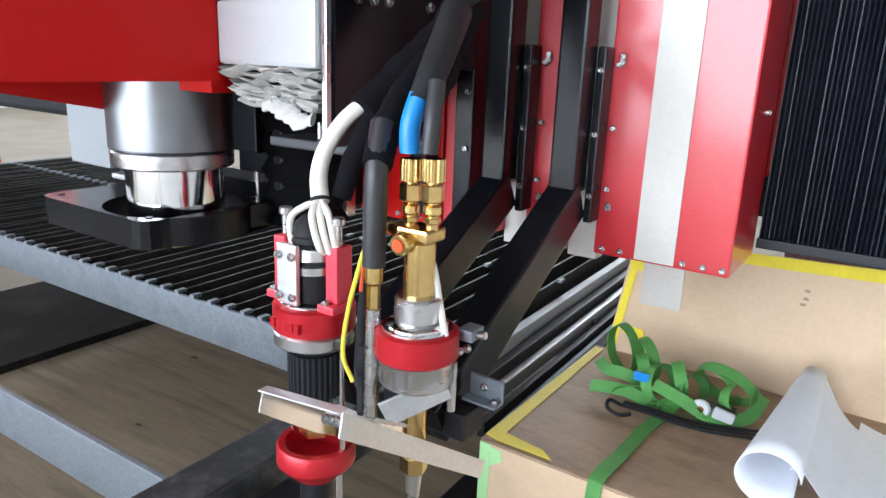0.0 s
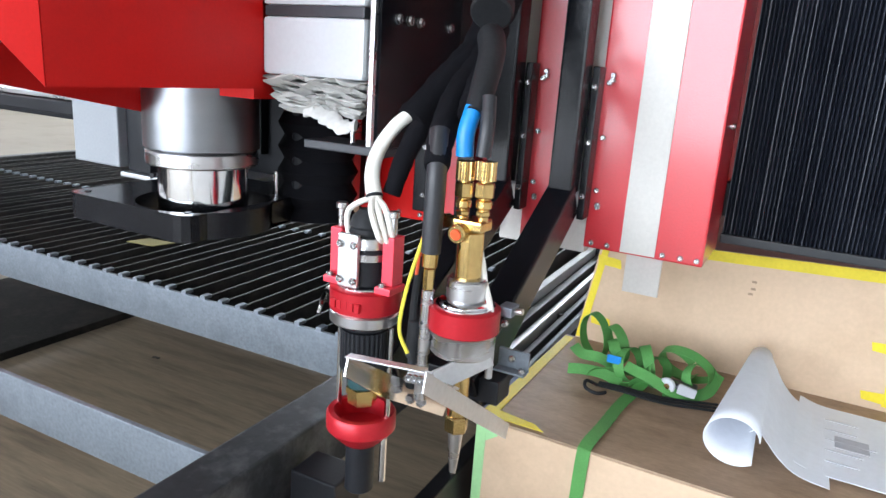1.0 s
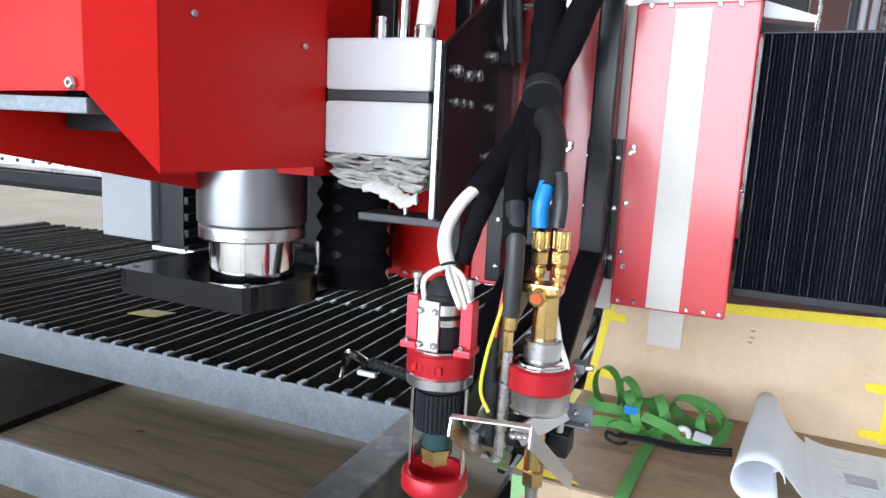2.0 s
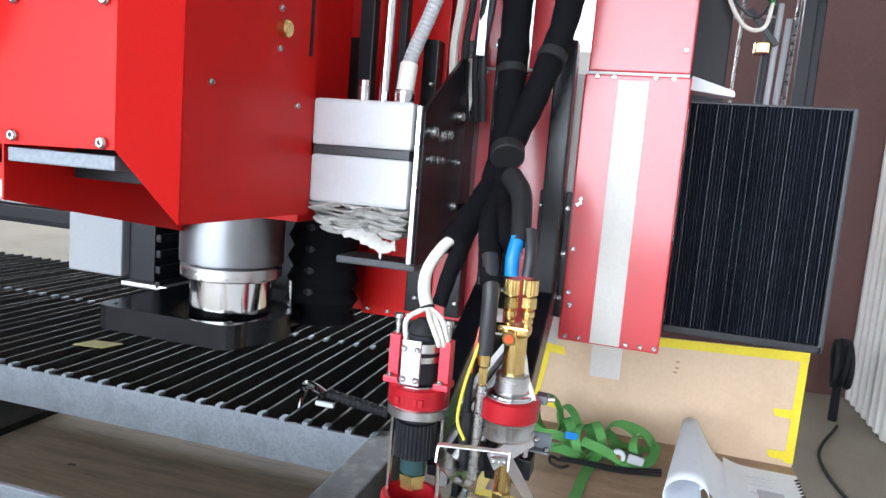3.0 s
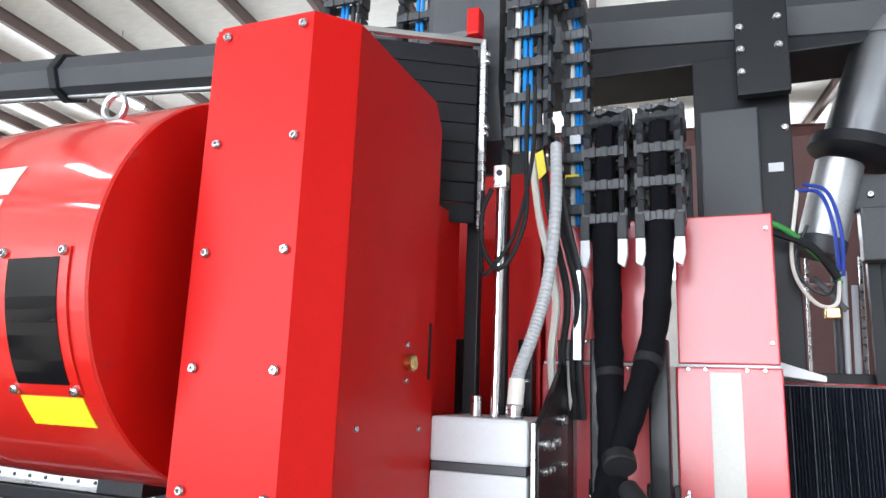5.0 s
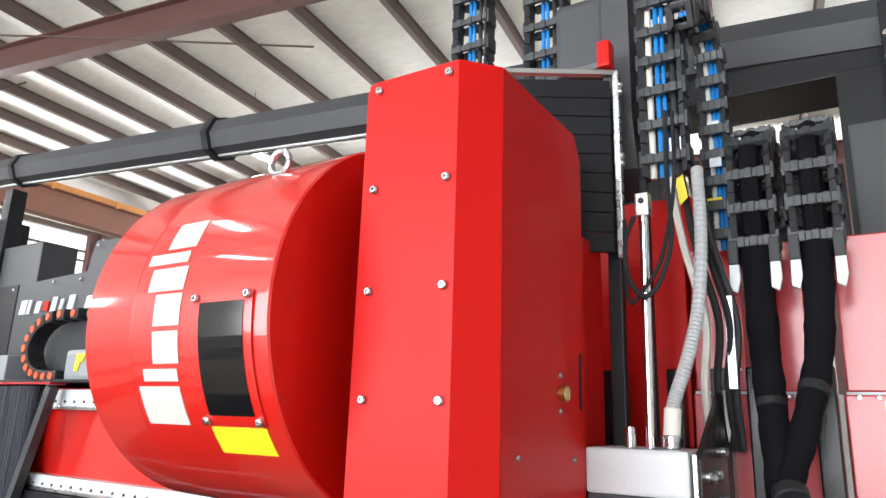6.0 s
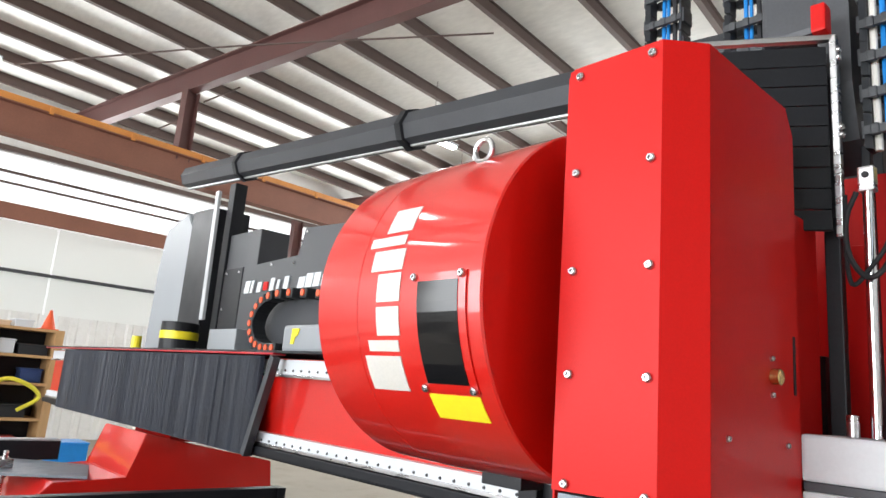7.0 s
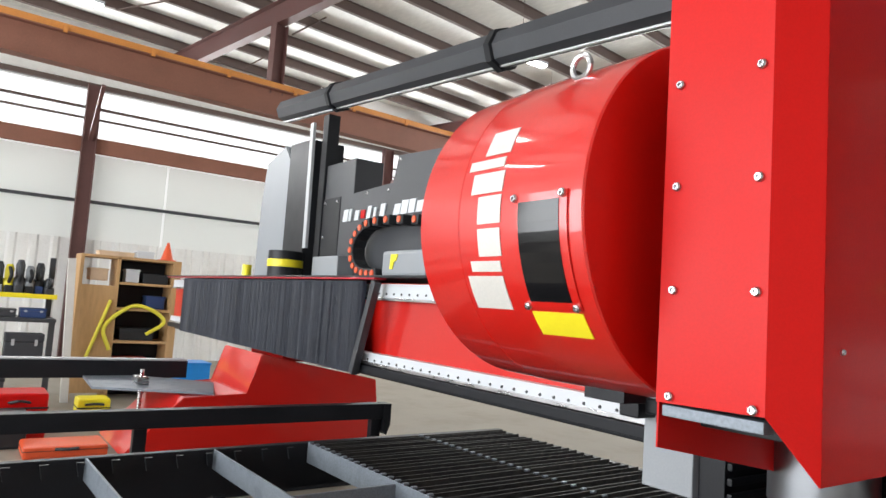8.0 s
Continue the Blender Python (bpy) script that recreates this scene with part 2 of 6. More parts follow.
def fluted(a, b, r0, r1, n, bm=None):
    """A ribbed round knob between two upright points."""
    bm = bm or bmesh.new()
    rows = []
    for c in (Vector(a), Vector(b)):
        rows.append([bm.verts.new(c + Vector((math.cos(math.pi * i / (2 * n)), math.sin(math.pi * i / (2 * n)), 0)) * (r1 if i % 4 in (0, 1) else r0)) for i in range(4 * n)])
    for i in range(4 * n):
        j = (i + 1) % (4 * n)
        bm.faces.new((rows[0][i], rows[0][j], rows[1][j], rows[1][i]))
    bm.faces.new(rows[0])
    bm.faces.new(rows[1])
    return bm


def prism(outline, axis, lo, hi, bevel=0.0, bm=None):
    """An outline drawn across an axis ('x': y, z; 'y': x, z; 'z': x, y) and drawn out from lo to hi."""
    mine = bmesh.new()

    def at(p, c):
        return {"x": (c, p[0], p[1]), "y": (p[0], c, p[1]), "z": (p[0], p[1], c)}[axis]

    low = [mine.verts.new(at(p, lo)) for p in outline]
    high = [mine.verts.new(at(p, hi)) for p in outline]
    mine.faces.new(low)
    mine.faces.new(high)
    for i in range(len(outline)):
        j = (i + 1) % len(outline)
        mine.faces.new((low[i], low[j], high[j], high[i]))
    if bevel:
        bmesh.ops.bevel(mine, geom=mine.edges[:], offset=bevel, segments=2, affect="EDGES")
    return mine if bm is None else join(bm, mine)


def smooth_line(points, steps=8):
    """A smooth line through points."""
    p = [Vector(q) for q in points]
    p = [2 * p[0] - p[1]] + p + [2 * p[-1] - p[-2]]
    out = []
    for i in range(1, len(p) - 2):
        for k in range(steps):
            t = k / steps
            out.append(0.5 * (2 * p[i] + (p[i + 1] - p[i - 1]) * t + (2 * p[i - 1] - 5 * p[i] + 4 * p[i + 1] - p[i + 2]) * t * t + (3 * p[i] - p[i - 1] - 3 * p[i + 1] + p[i + 2]) * t ** 3))
    out.append(p[-2])
    return out


def sweep(points, r, seg=10, bm=None, steps=8, wobble=0.0, squash=1.0):
    """A round hose through points; r: a radius or one for each end."""
    bm = bm or bmesh.new()
    line = smooth_line(points, steps)
    r0, r1 = r if isinstance(r, tuple) else (r, r)
    s = (line[1] - line[0]).orthogonal().normalized()
    rings = []
    for i, c in enumerate(line):
        d = (line[min(i + 1, len(line) - 1)] - line[max(i - 1, 0)]).normalized()
        s = (s - d * s.dot(d)).normalized()
        u = d.cross(s)
        f = i / (len(line) - 1)
        rad = (r0 + (r1 - r0) * f) * (1 + wobble * math.sin(i * 1.7) * math.sin(i * 0.61 + 1))
        rings.append([bm.verts.new(c + s * math.cos(2 * math.pi * k / seg) * rad + u * math.sin(2 * math.pi * k / seg) * rad * squash) for k in range(seg)])
    for p, q in zip(rings, rings[1:]):
        for k in range(seg):
            bm.faces.new((p[k], p[(k + 1) % seg], q[(k + 1) % seg], q[k]))
    bm.faces.new(rings[0])
    bm.faces.new(rings[-1])
    return bm


def ribbon(points, width, thick, bm=None, steps=8, lean=(0, 0, 1), across=None):
    """A flat strap through points, its width lying across `lean`."""
    bm = bm or bmesh.new()
    line = smooth_line(points, steps)
    rings = []
    for i, c in enumerate(line):
        d = (line[min(i + 1, len(line) - 1)] - line[max(i - 1, 0)]).normalized()
        n = Vector(lean)
        w = d.cross(n)
        w = w.normalized() if w.length > 0.05 else Vector((0, 1, 0))
        if across is not None:
            w = (Vector(across) - d * d.dot(Vector(across))).normalized()
        n = w.cross(d)
        rings.append([bm.verts.new(c + w * a * width / 2 + n * b * thick / 2) for a, b in ((-1, -1), (1, -1), (1, 1), (-1, 1))])
    for p, q in zip(rings, rings[1:]):
        for k in range(4):
            bm.faces.new((p[k], p[(k + 1) % 4], q[(k + 1) % 4], q[k]))
    bm.faces.new(rings[0])
    bm.faces.new(rings[-1])
    return bm


def bolt_mesh(r=0.009, h=0.008):
    return finish(lathe((0, 0, 0), (0, 0, h), ((0, r), (0.6, r), (1, r * 0.7), (1, r * 0.45), (0.5, r * 0.4)), 12), "bolt", STEEL, True)


BOLT = bolt_mesh()
SMALL_BOLT = bolt_mesh(0.006, 0.006)
BIG_BOLT = bolt_mesh(0.013, 0.011)


def bolt(parent, place, way, mesh=None):
    """A bolt head standing off a face whose normal is way."""
    q = Vector(way).to_track_quat("Z", "Y").to_matrix().to_4x4()
    return piece("bolt", mesh or BOLT, parent, Matrix.Translation(place) @ q)


def structure(name, bm, mat, label, category, smooth=False):
    return tagged(part(name, bm, mat, None, "", smooth), label, category, "", "structure")

# ---- the shed ----
WEST, EAST, SOUTH, NORTH = -18.0, 8.0, -9.5, 16.0


def roof_z(x):
    return 7.6 - 0.02 * (x + 10)


structure("floor", box(-60, 60, -60, 60, -0.2, 0, 0), CONCRETE, "worn dusty tan concrete shop floor", "floor")


def sided_wall(name, along, fixed, lo, hi, openings, top, label):
    """A ribbed metal wall with openings (from, to, bottom, top) through it."""
    bm = bmesh.new()

    def slab(a, b, z0, z1, off=0.0, thick=0.12):
        if along == "y":
            box(fixed - thick / 2 + off, fixed + thick / 2 + off, a, b, z0, z1, 0, bm)
        else:
            box(a, b, fixed - thick / 2 + off, fixed + thick / 2 + off, z0, z1, 0, bm)

    edges = sorted({lo, hi, *[o[0] for o in openings], *[o[1] for o in openings]})
    for a, b in zip(edges, edges[1:]):
        z = 0
        for o in sorted(openings, key=lambda q: q[2]):
            if o[0] <= a and b <= o[1]:
                if o[2] > z:
                    slab(a, b, z, o[2])
                z = o[3]
        if z < top:
            slab(a, b, z, top)
    return structure(name, bm, SIDING, label, "wall")


sided_wall("wall_west", "y", WEST, SOUTH, NORTH, [(SOUTH + 1, NORTH - 1, 2.75, 6.25)], 8.2, "white metal shed wall under a bright daylight band")
for k in range(6):
    y0 = SOUTH + 1 + k * 3.92
    structure("window_%d" % (k + 1), box(WEST - 0.02, WEST - 0.012, y0, y0 + 3.9, 2.75, 4.75, 0), FIBREGLASS, "milky translucent wall panel letting daylight through", "window")
sided_wall("wall_north", "x", NORTH, WEST, EAST, [(WEST + 1, EAST - 1, 4.4, 5.8)], 8.4, "white metal shed wall with a daylight band")
sided_wall("wall_south", "x", SOUTH, WEST, EAST, [(-12.0, 2.0, 0.4, 5.4)], 8.4, "white metal shed wall with a tall glazed band")
sided_wall("wall_east", "y", EAST, SOUTH, NORTH, [(-6.5, -1.5, 0.0, 4.8)], 7.6, "white metal shed wall with an open bay door")
# a ribbed partition beside the machine
bm = box(1.45, 1.49, -6.0, 5.6, 0, 2.5, 0)
for i in range(76):
    y = 5.48 - i * 0.15
    prism([(1.45, y), (1.45, y + 0.1), (1.415, y + 0.075), (1.415, y + 0.025)], "z", 0.02, 2.48, 0, bm)
structure("partition_wall", bm, SIDING, "off-white ribbed metal partition beside the machine", "wall")
bm = bmesh.new()
for i in range(60):
    y = SOUTH + 0.3 + i * 0.42
    prism([(WEST + 0.06, y), (WEST + 0.06, y + 0.2), (WEST + 0.1, y + 0.15), (WEST + 0.1, y + 0.05)], "z", 0, 2.75, 0, bm)
structure("trim", bm, SIDING, "ribbed white metal wainscot along the wall", "siding")
for x0, x1 in ((WEST, -2.0), (-2.0, EAST)):
    bm = prism([(x0, roof_z(x0)), (x1, roof_z(x1)), (x1, roof_z(x1) + 0.1), (x0, roof_z(x0) + 0.1)], "y", SOUTH, NORTH)
    structure("ceiling", bm, INSULATION, "wrinkled white foil-faced insulation between the roof purlins", "ceiling")
structure("backdrop", box(WEST - 1.2, WEST - 1.1, SOUTH, NORTH, 1.5, 8, 0), DAYLIGHT, "bright overcast daylight outside the wall band", "backdrop")
structure("backdrop", box(WEST, EAST, NORTH + 1.1, NORTH + 1.2, 3.6, 8, 0), DAYLIGHT, "bright overcast daylight outside the wall band", "backdrop")


SKEW = Matrix.Translation((-10, 3, 0)) @ Matrix.Rotation(radians(8), 4, "Z") @ Matrix.Translation((10, -3, 0))
HALF_SKEW = Matrix.Translation((-12.4, 3, 0)) @ Matrix.Rotation(radians(4), 4, "Z") @ Matrix.Translation((12.4, -3, 0))


def skewed(ob, m=None):
    """The shed stands slightly askew to the machine."""
    ob.matrix_basis = (m or SKEW) @ Matrix.Translation(ob.location)
    return ob


def i_beam(a, b, w, h, flange=0.02, web=0.014):
    bm = bmesh.new()
    a, b = Vector(a), Vector(b)
    d = (b - a).normalized()
    up = Vector((0, 0, 1)) if abs(d.z) < 0.9 else Vector((0, 1, 0))
    side = d.cross(up).normalized()
    top = side.cross(d)
    for s in (-1, 1):
        o = top * s * (h - flange) / 2
        beam(a + o, b + o, w, flange, 0.002, bm, tuple(top))
    beam(a, b, web, h - 2 * flange, 0, bm, tuple(top))
    return bm


for y in (-3.8, 4.1, 12.0):
    t = thing("roof_rafter", "dark red-oxide steel roof rafter with hanger posts", "roof beam", (-10, y, 6), "roof rafters")
    part("beam", i_beam((WEST + 0.1, y, roof_z(WEST) - 0.55), (-2.0, y, roof_z(-2) - 0.55), 0.2, 0.46), MAROON, t)
    part("beam", i_beam((-2.0, y, roof_z(-2) - 0.55), (EAST - 0.1, y, roof_z(EAST) - 0.55), 0.2, 0.46), MAROON, t)
    part("hanger_post", i_beam((-12.4, y, 5.5), (-12.4, y, roof_z(-12.4) - 0.78), 0.2, 0.26), MAROON, t)
    skewed(t)
    t = thing("wall_column", "dark red-oxide steel wall column with a knee brace", "column", (WEST + 0.3, y - 2.7, 0), "wall columns")
    part("column", i_beam((WEST + 0.3, y - 2.7, 0), (WEST + 0.3, y - 2.7, 6.3), 0.2, 0.3), MAROON, t)
    part("knee_brace", beam((WEST + 0.4, y - 2.7, 5.0), (WEST + 1.6, y - 2.7, 6.0), 0.08, 0.08), MAROON, t)
    t = thing("flange_braces", "thin steel flange braces under the purlins", "brace", (-13, y, 6.5), "flange braces")
    for k in range(3):
        x = -16 + k * 3.1
        part("flange_brace", beam((x, y + 0.05, roof_z(x) - 0.75), (x + 0.1, y + 0.7, roof_z(x) - 0.22), 0.03, 0.03, 0), PURLIN, t)
crane = thing("crane_beam", "long brown crane runway beam with an orange rail", "crane beam", (-12.4, 3, 5))
part("beam", i_beam((-12.4, SOUTH + 0.2, 5.32), (-12.4, NORTH - 0.2, 5.32), 0.26, 0.52), BROWNBEAM, crane)
part("rail", box(-12.49, -12.31, SOUTH + 0.2, NORTH - 0.2, 5.585, 5.70, 0.01), CRANE_ORANGE, crane, "orange painted crane rail")
CLIP = finish(box(-0.02, 0.02, -0.03, 0.03, -0.06, 0.05, 0.004), "clip", CRANE_ORANGE)
for i in range(14):
    piece("clip", CLIP, crane, Matrix.Translation((-12.26, -5 + i * 1.3, 5.6)))
skewed(crane, HALF_SKEW)
PURLIN_MESH = finish(i_beam((0, SOUTH + 0.1, 0), (0, NORTH - 0.1, 0), 0.09, 0.22, 0.012, 0.01), "purlin", PURLIN)
for i in range(19):
    x = WEST + 0.7 + i * 1.35
    ob = new("roof_purlin", PURLIN_MESH)
    ob.location = (x, 0, roof_z(x) - 0.12)
    skewed(ob)
    tagged(ob, "dark steel roof purlin under white insulation", "roof purlin", "roof purlins")
for z, w, m in ((4.93, 0.36, BROWNBEAM), (3.62, 0.07, GUNMETAL), (6.32, 0.12, PURLIN), (5.8, 0.05, PURLIN), (5.55, 0.04, PURLIN)):
    g = thing("wall_girt", "horizontal painted steel girt along the shed wall", "girt", (WEST + 0.2, 3, z), "wall girts")
    part("rail", box(WEST + 0.07, WEST + 0.19, SOUTH + 0.1, NORTH - 0.1, z - w / 2, z + w / 2, 0.005), m, g)
rodt = thing("conduit", "thin dark conduit strung under the roof", "conduit", (-9, 3, 6.6))
part("pipe", sweep([(-13, 1.0, 6.45), (-10, 3.0, 6.6), (-6.5, 5.6, 6.75)], 0.015, 6), PURLIN, rodt)
for i, (x, y) in enumerate(((-12.9, 0.2), (-9.6, 7.3), (-11.2, 9.6), (-8.2, -4.3), (-5.2, -4.6), (-11.4, -2.0), (-3.2, -2.4), (-6.4, -1.2))):
    s = thing("shop_light", "white fluorescent shop light hanging under the purlins", "ceiling lamp", (x, y, 6.4), "shop lights")
    part("housing", box(x - 0.09, x + 0.09, y - 0.6, y + 0.6, 6.42, 6.47, 0.01), OFFWHITE, s)
    part("tube", box(x - 0.07, x + 0.07, y - 0.58, y + 0.58, 6.385, 6.418, 0.01), LIT, s, "lit tube")
    part("wire", rod((x, y, 6.46), (x, y, roof_z(x) + 0.02), 0.005, 6), PURLIN, s)
# the steel column and stack of pipework behind the machine
col = thing("building_column", "wide dark red-oxide building column behind the machine", "column", (1.25, 5.9, 0))
part("shaft", i_beam((1.2, 5.9, 0), (1.2, 5.9, 7.2), 0.6, 0.55), MAROON, col)
part("web_panel", box(-0.6, 1.0, 6.3, 6.36, 0, 4.2, 0.005), MAROON, col)

# ---- gantry bridge ----
bridge = thing("gantry_bridge", "long black and red steel gantry bridge spanning the table", "gantry", (-4, 1.6, 0))
part("bridge_beam", box(-9.4, -0.7, 1.56, 2.3, 1.32, 1.86, 0.01), RED_GLOSS, bridge, "bright red boxed bridge beam")
part("bridge_end", box(-0.698, 0.3, 1.56, 2.3, 1.32, 1.812, 0.01), RED_GLOSS, bridge, "bright red boxed bridge beam")
part("cap_plate", box(-9.4, -0.75, 1.44, 2.4, 1.885, 1.90, 0.003), BLACK_SATIN, bridge, "thin dark cap plate with red edge")
for z0, z1 in ((1.755, 1.85), (1.335, 1.40)):
    part("rail", box(-9.3, -1.2, 1.50, 1.56, z0, z1, 0.004), OFFWHITE, bridge, "white linear rail strip")
    part("rail_lip", box(-9.3, -1.2, 1.485, 1.5, z0 - 0.012, z0 + 0.006, 0.002), STEEL, bridge)
RAILBOLT = finish(lathe((0, 0, 0), (0, -0.006, 0), ((0, 0.008), (1, 0.006)), 8), "rail_bolt", GUNMETAL)
for i in range(34):
    for z in (1.355, 1.785):
        piece("rail_bolt", RAILBOLT, bridge, Matrix.Translation((-4.3 + i * 0.09, 1.5, z)))
part("rail_base", box(-9.3, -1.2, 1.47, 1.56, 1.27, 1.318, 0.004), BLACK_SATIN, bridge)
part("lower_chord", box(-9.3, 0.3, 1.56, 2.25, 1.24, 1.316, 0.006), BLACK_SATIN, bridge)


def pleated(x0, x1, y, depth, z0, z1, pitch):
    """A bellows: sharp vertical folds."""
    bm = bmesh.new()
    n = max(2, round((x1 - x0) / pitch))
    step = (x1 - x0) / n
    rows = []
    for i in range(3 * n):
        k = i % 3
        x = x0 + step * (i // 3 + (0.02, 0.24, 0.66)[k]) + random.uniform(-0.05, 0.05) * step
        d = (0.0, 0.07, 1.0)[k] * depth + random.uniform(-0.06, 0.06) * depth
        rows.append((bm.verts.new((x, y + d, z0)), bm.verts.new((x, y + d, z1))))
    back = (bm.verts.new((x1, y + depth * 2.5, z0)), bm.verts.new((x1, y + depth * 2.5, z1)), bm.verts.new((x0, y + depth * 2.5, z1)), bm.verts.new((x0, y + depth * 2.5, z0)))
    for p, q in zip(rows, rows[1:]):
        bm.faces.new((p[0], q[0], q[1], p[1]))
    bm.faces.new((rows[-1][0], back[0], back[1], rows[-1][1]))
    bm.faces.new((rows[0][1], back[2], back[3], rows[0][0]))
    bm.faces.new(back)
    bm.faces.new([r[1] for r in rows] + [back[1], back[2]])
    bm.faces.new([r[0] for r in reversed(rows)] + [back[3], back[0]])
    return bm


bel = thing("bellows_cover", "black pleated bellows way cover with a dark lower lip", "bellows", (0.09, 1.5, 1.2), "bridge bellows")
part("pleats", pleated(-0.098, 0.275, 1.487, 0.017, 1.215, 1.80, 0.0082), BELLOWS, bel)
part("lip", box(-0.10, 0.285, 1.478, 1.53, 1.195, 1.215, 0.003), CHARCOAL, bel)
part("top_edge", box(-0.10, 0.285, 1.488, 1.535, 1.80, 1.806, 0.002), GUNMETAL, bel)
part("end_frame", box(0.275, 0.287, 1.478, 1.54, 1.195, 1.806, 0.003), GUNMETAL, bel)
bel2 = thing("bellows_cover", "long black pleated bellows way cover with a slanted end frame", "bellows", (-6, 1.5, 1.25), "bridge bellows")
part("pleats", pleated(-8.6, -4.25, 1.44, 0.012, 1.255, 1.865, 0.016), BELLOWS, bel2)
part("top_rail", box(-9.3, -4.05, 1.41, 1.5, 1.872, 1.884, 0.002), RED_ANOD, bel2, "thin red top edge")
part("end_frame", beam((-4.05, 1.43, 1.86), (-4.27, 1.43, 1.26), 0.05, 0.05, 0.003, None, (0, 1, 0)), GUNMETAL, bel2)

# ---- long trough over the bridge ----
trough = thing("cable_trough", "long dark eight-sided metal cable trough with clamp bands", "cable trough", (-3.5, 2.0, 3.2))
TA, TB = Vector((-7.28, 2.0, 3.735)), Vector((0.4, 2.0, 3.07))
part("body", lathe(TA, TB, ((0, 0.125), (1, 0.125)), 8), GUNMETAL, trough, "dark grey folded metal")
part("underside", beam(TA + Vector((0, -0.02, -0.118)), TB + Vector((0, -0.02, -0.118)), 0.02, 0.012, 0.002), ALUMINIUM, trough, "thin bright lower edge")
for f in (0.165, 0.475, 0.78):
    c = TA.lerp(TB, f)
    d = (TB - TA).normalized() * 0.035
    part("clamp_band", lathe(c - d, c + d, ((0, 0.13), (0.1, 0.145), (0.9, 0.145), (1, 0.13)), 8), BLACK_SATIN, trough)
# posts that carry it
for x, zt in ((-6.25, 3.50), (-1.0, 3.05)):
    p = thing("trough_post", "dark steel post carrying the cable trough", "post", (x, 2.05, 1.9), "trough posts")
    part("shaft", box(x - 0.06, x + 0.06, 2.0, 2.12, 1.9, zt, 0.004), BLACK_SATIN, p)
    part("base", box(x - 0.12, x + 0.12, 1.94, 2.2, 1.9, 1.92, 0.003), BLACK_SATIN, p)

# ---- far carriage on the bridge ----
far = thing("far_carriage", "dark grey second carriage with lettered panel on the bridge", "machine housing", (-6.2, 2.0, 1.9))
part("grey_tower", prism([(-7.75, 1.9), (-6.95, 1.9), (-6.95, 3.15), (-7.12, 3.33), (-7.62, 3.2), (-7.70, 2.75)], "y", 1.96, 2.35, 0.01), MIDGREY, far, "grey painted tower")
part("black_panel", prism([(-6.93, 1.92), (-6.42, 1.92), (-6.42, 3.28), (-6.93, 3.30)], "y", 1.94, 2.3, 0.006), BLACK_SATIN, far)
part("white_strip", beam((-6.32, 1.92, 2.2), (-6.36, 1.92, 3.42), 0.07, 0.03, 0.003, None, (0, 1, 0)), GREY, far)
part("dark_box", box(-6.18, -5.6, 2.02, 2.3, 2.0, 2.99, 0.008), GUNMETAL, far)
part("name_panel", prism([(-5.80, 1.92), (-3.9, 1.92), (-3.9, 2.85), (-4.85, 2.9), (-4.9, 2.68), (-5.80, 2.66)], "y", 2.0, 2.3, 0.006), GUNMETAL, far, "dark grey panel")
part("side_panel", box(-6.15, -5.803, 1.995, 2.3, 1.92, 2.66, 0.006), BLACK_SATIN, far, "black side panel with small screws")
for x, z in ((-6.1, 2.62), (-6.1, 2.3), (-6.1, 1.97), (-5.86, 2.62), (-5.86, 1.97), (-5.3, 2.64), (-4.95, 2.63), (-4.8, 2.86)):
    bolt(far, (x, 1.995, z), (0, -1, 0), BIG_BOLT)
# plain slanted bars on the panel
for i, w in enumerate((0.11, 0.05, 0.09, 0.0, 0.08, 0.05, 0.09, 0.0, 0.12, 0.12, 0.11, 0.11)):
    if w:
        part("name_bar", prism([(-5.72 + i * 0.108, 2.42), (-5.72 + i * 0.108 + w * 0.8, 2.42), (-5.70 + i * 0.108 + w * 0.8, 2.525 - 0.02 * (i % 3 == 2)), (-5.70 + i * 0.108, 2.525 - 0.02 * (i % 3 == 2))], "y", 1.99, 2.002), OFFWHITE, far, "white bar")
part("red_mark", box(-5.39, -5.32, 1.99, 2.002, 2.43, 2.50, 0.002), RED, far)
part("grey_motor", box(-4.75, -4.15, 1.86, 2.02, 1.92, 2.12, 0.03), MIDGREY, far, "grey motor")
part("yellow_tag", prism([(-4.62, 1.98), (-4.58, 1.98), (-4.565, 2.03), (-4.53, 2.045), (-4.515, 2.09), (-4.61, 2.09)], "y", 1.853, 1.859), YELLOW, far)
part("grey_base", box(-5.95, -5.45, 1.84, 2.0, 1.90, 2.1, 0.01), MIDGREY, far)
pot = thing("filter_pot", "black round pot with a yellow band on the bridge", "filter", (-6.35, 1.75, 1.9))
part("body", rod((-6.35, 1.75, 1.9), (-6.35, 1.75, 2.15), 0.16, 28), BLACK_SATIN, pot, "", True)
part("band", rod((-6.35, 1.75, 2.0), (-6.35, 1.75, 2.07), 0.165, 28), YELLOW, pot, "yellow band", True)
nub = thing("safety_knob", "small yellow knob on the bridge cap", "knob", (-6.95, 1.6, 1.9))
part("cap", rod((-6.95, 1.6, 1.9), (-6.95, 1.6, 2.02), 0.045, 12), YELLOW, nub)
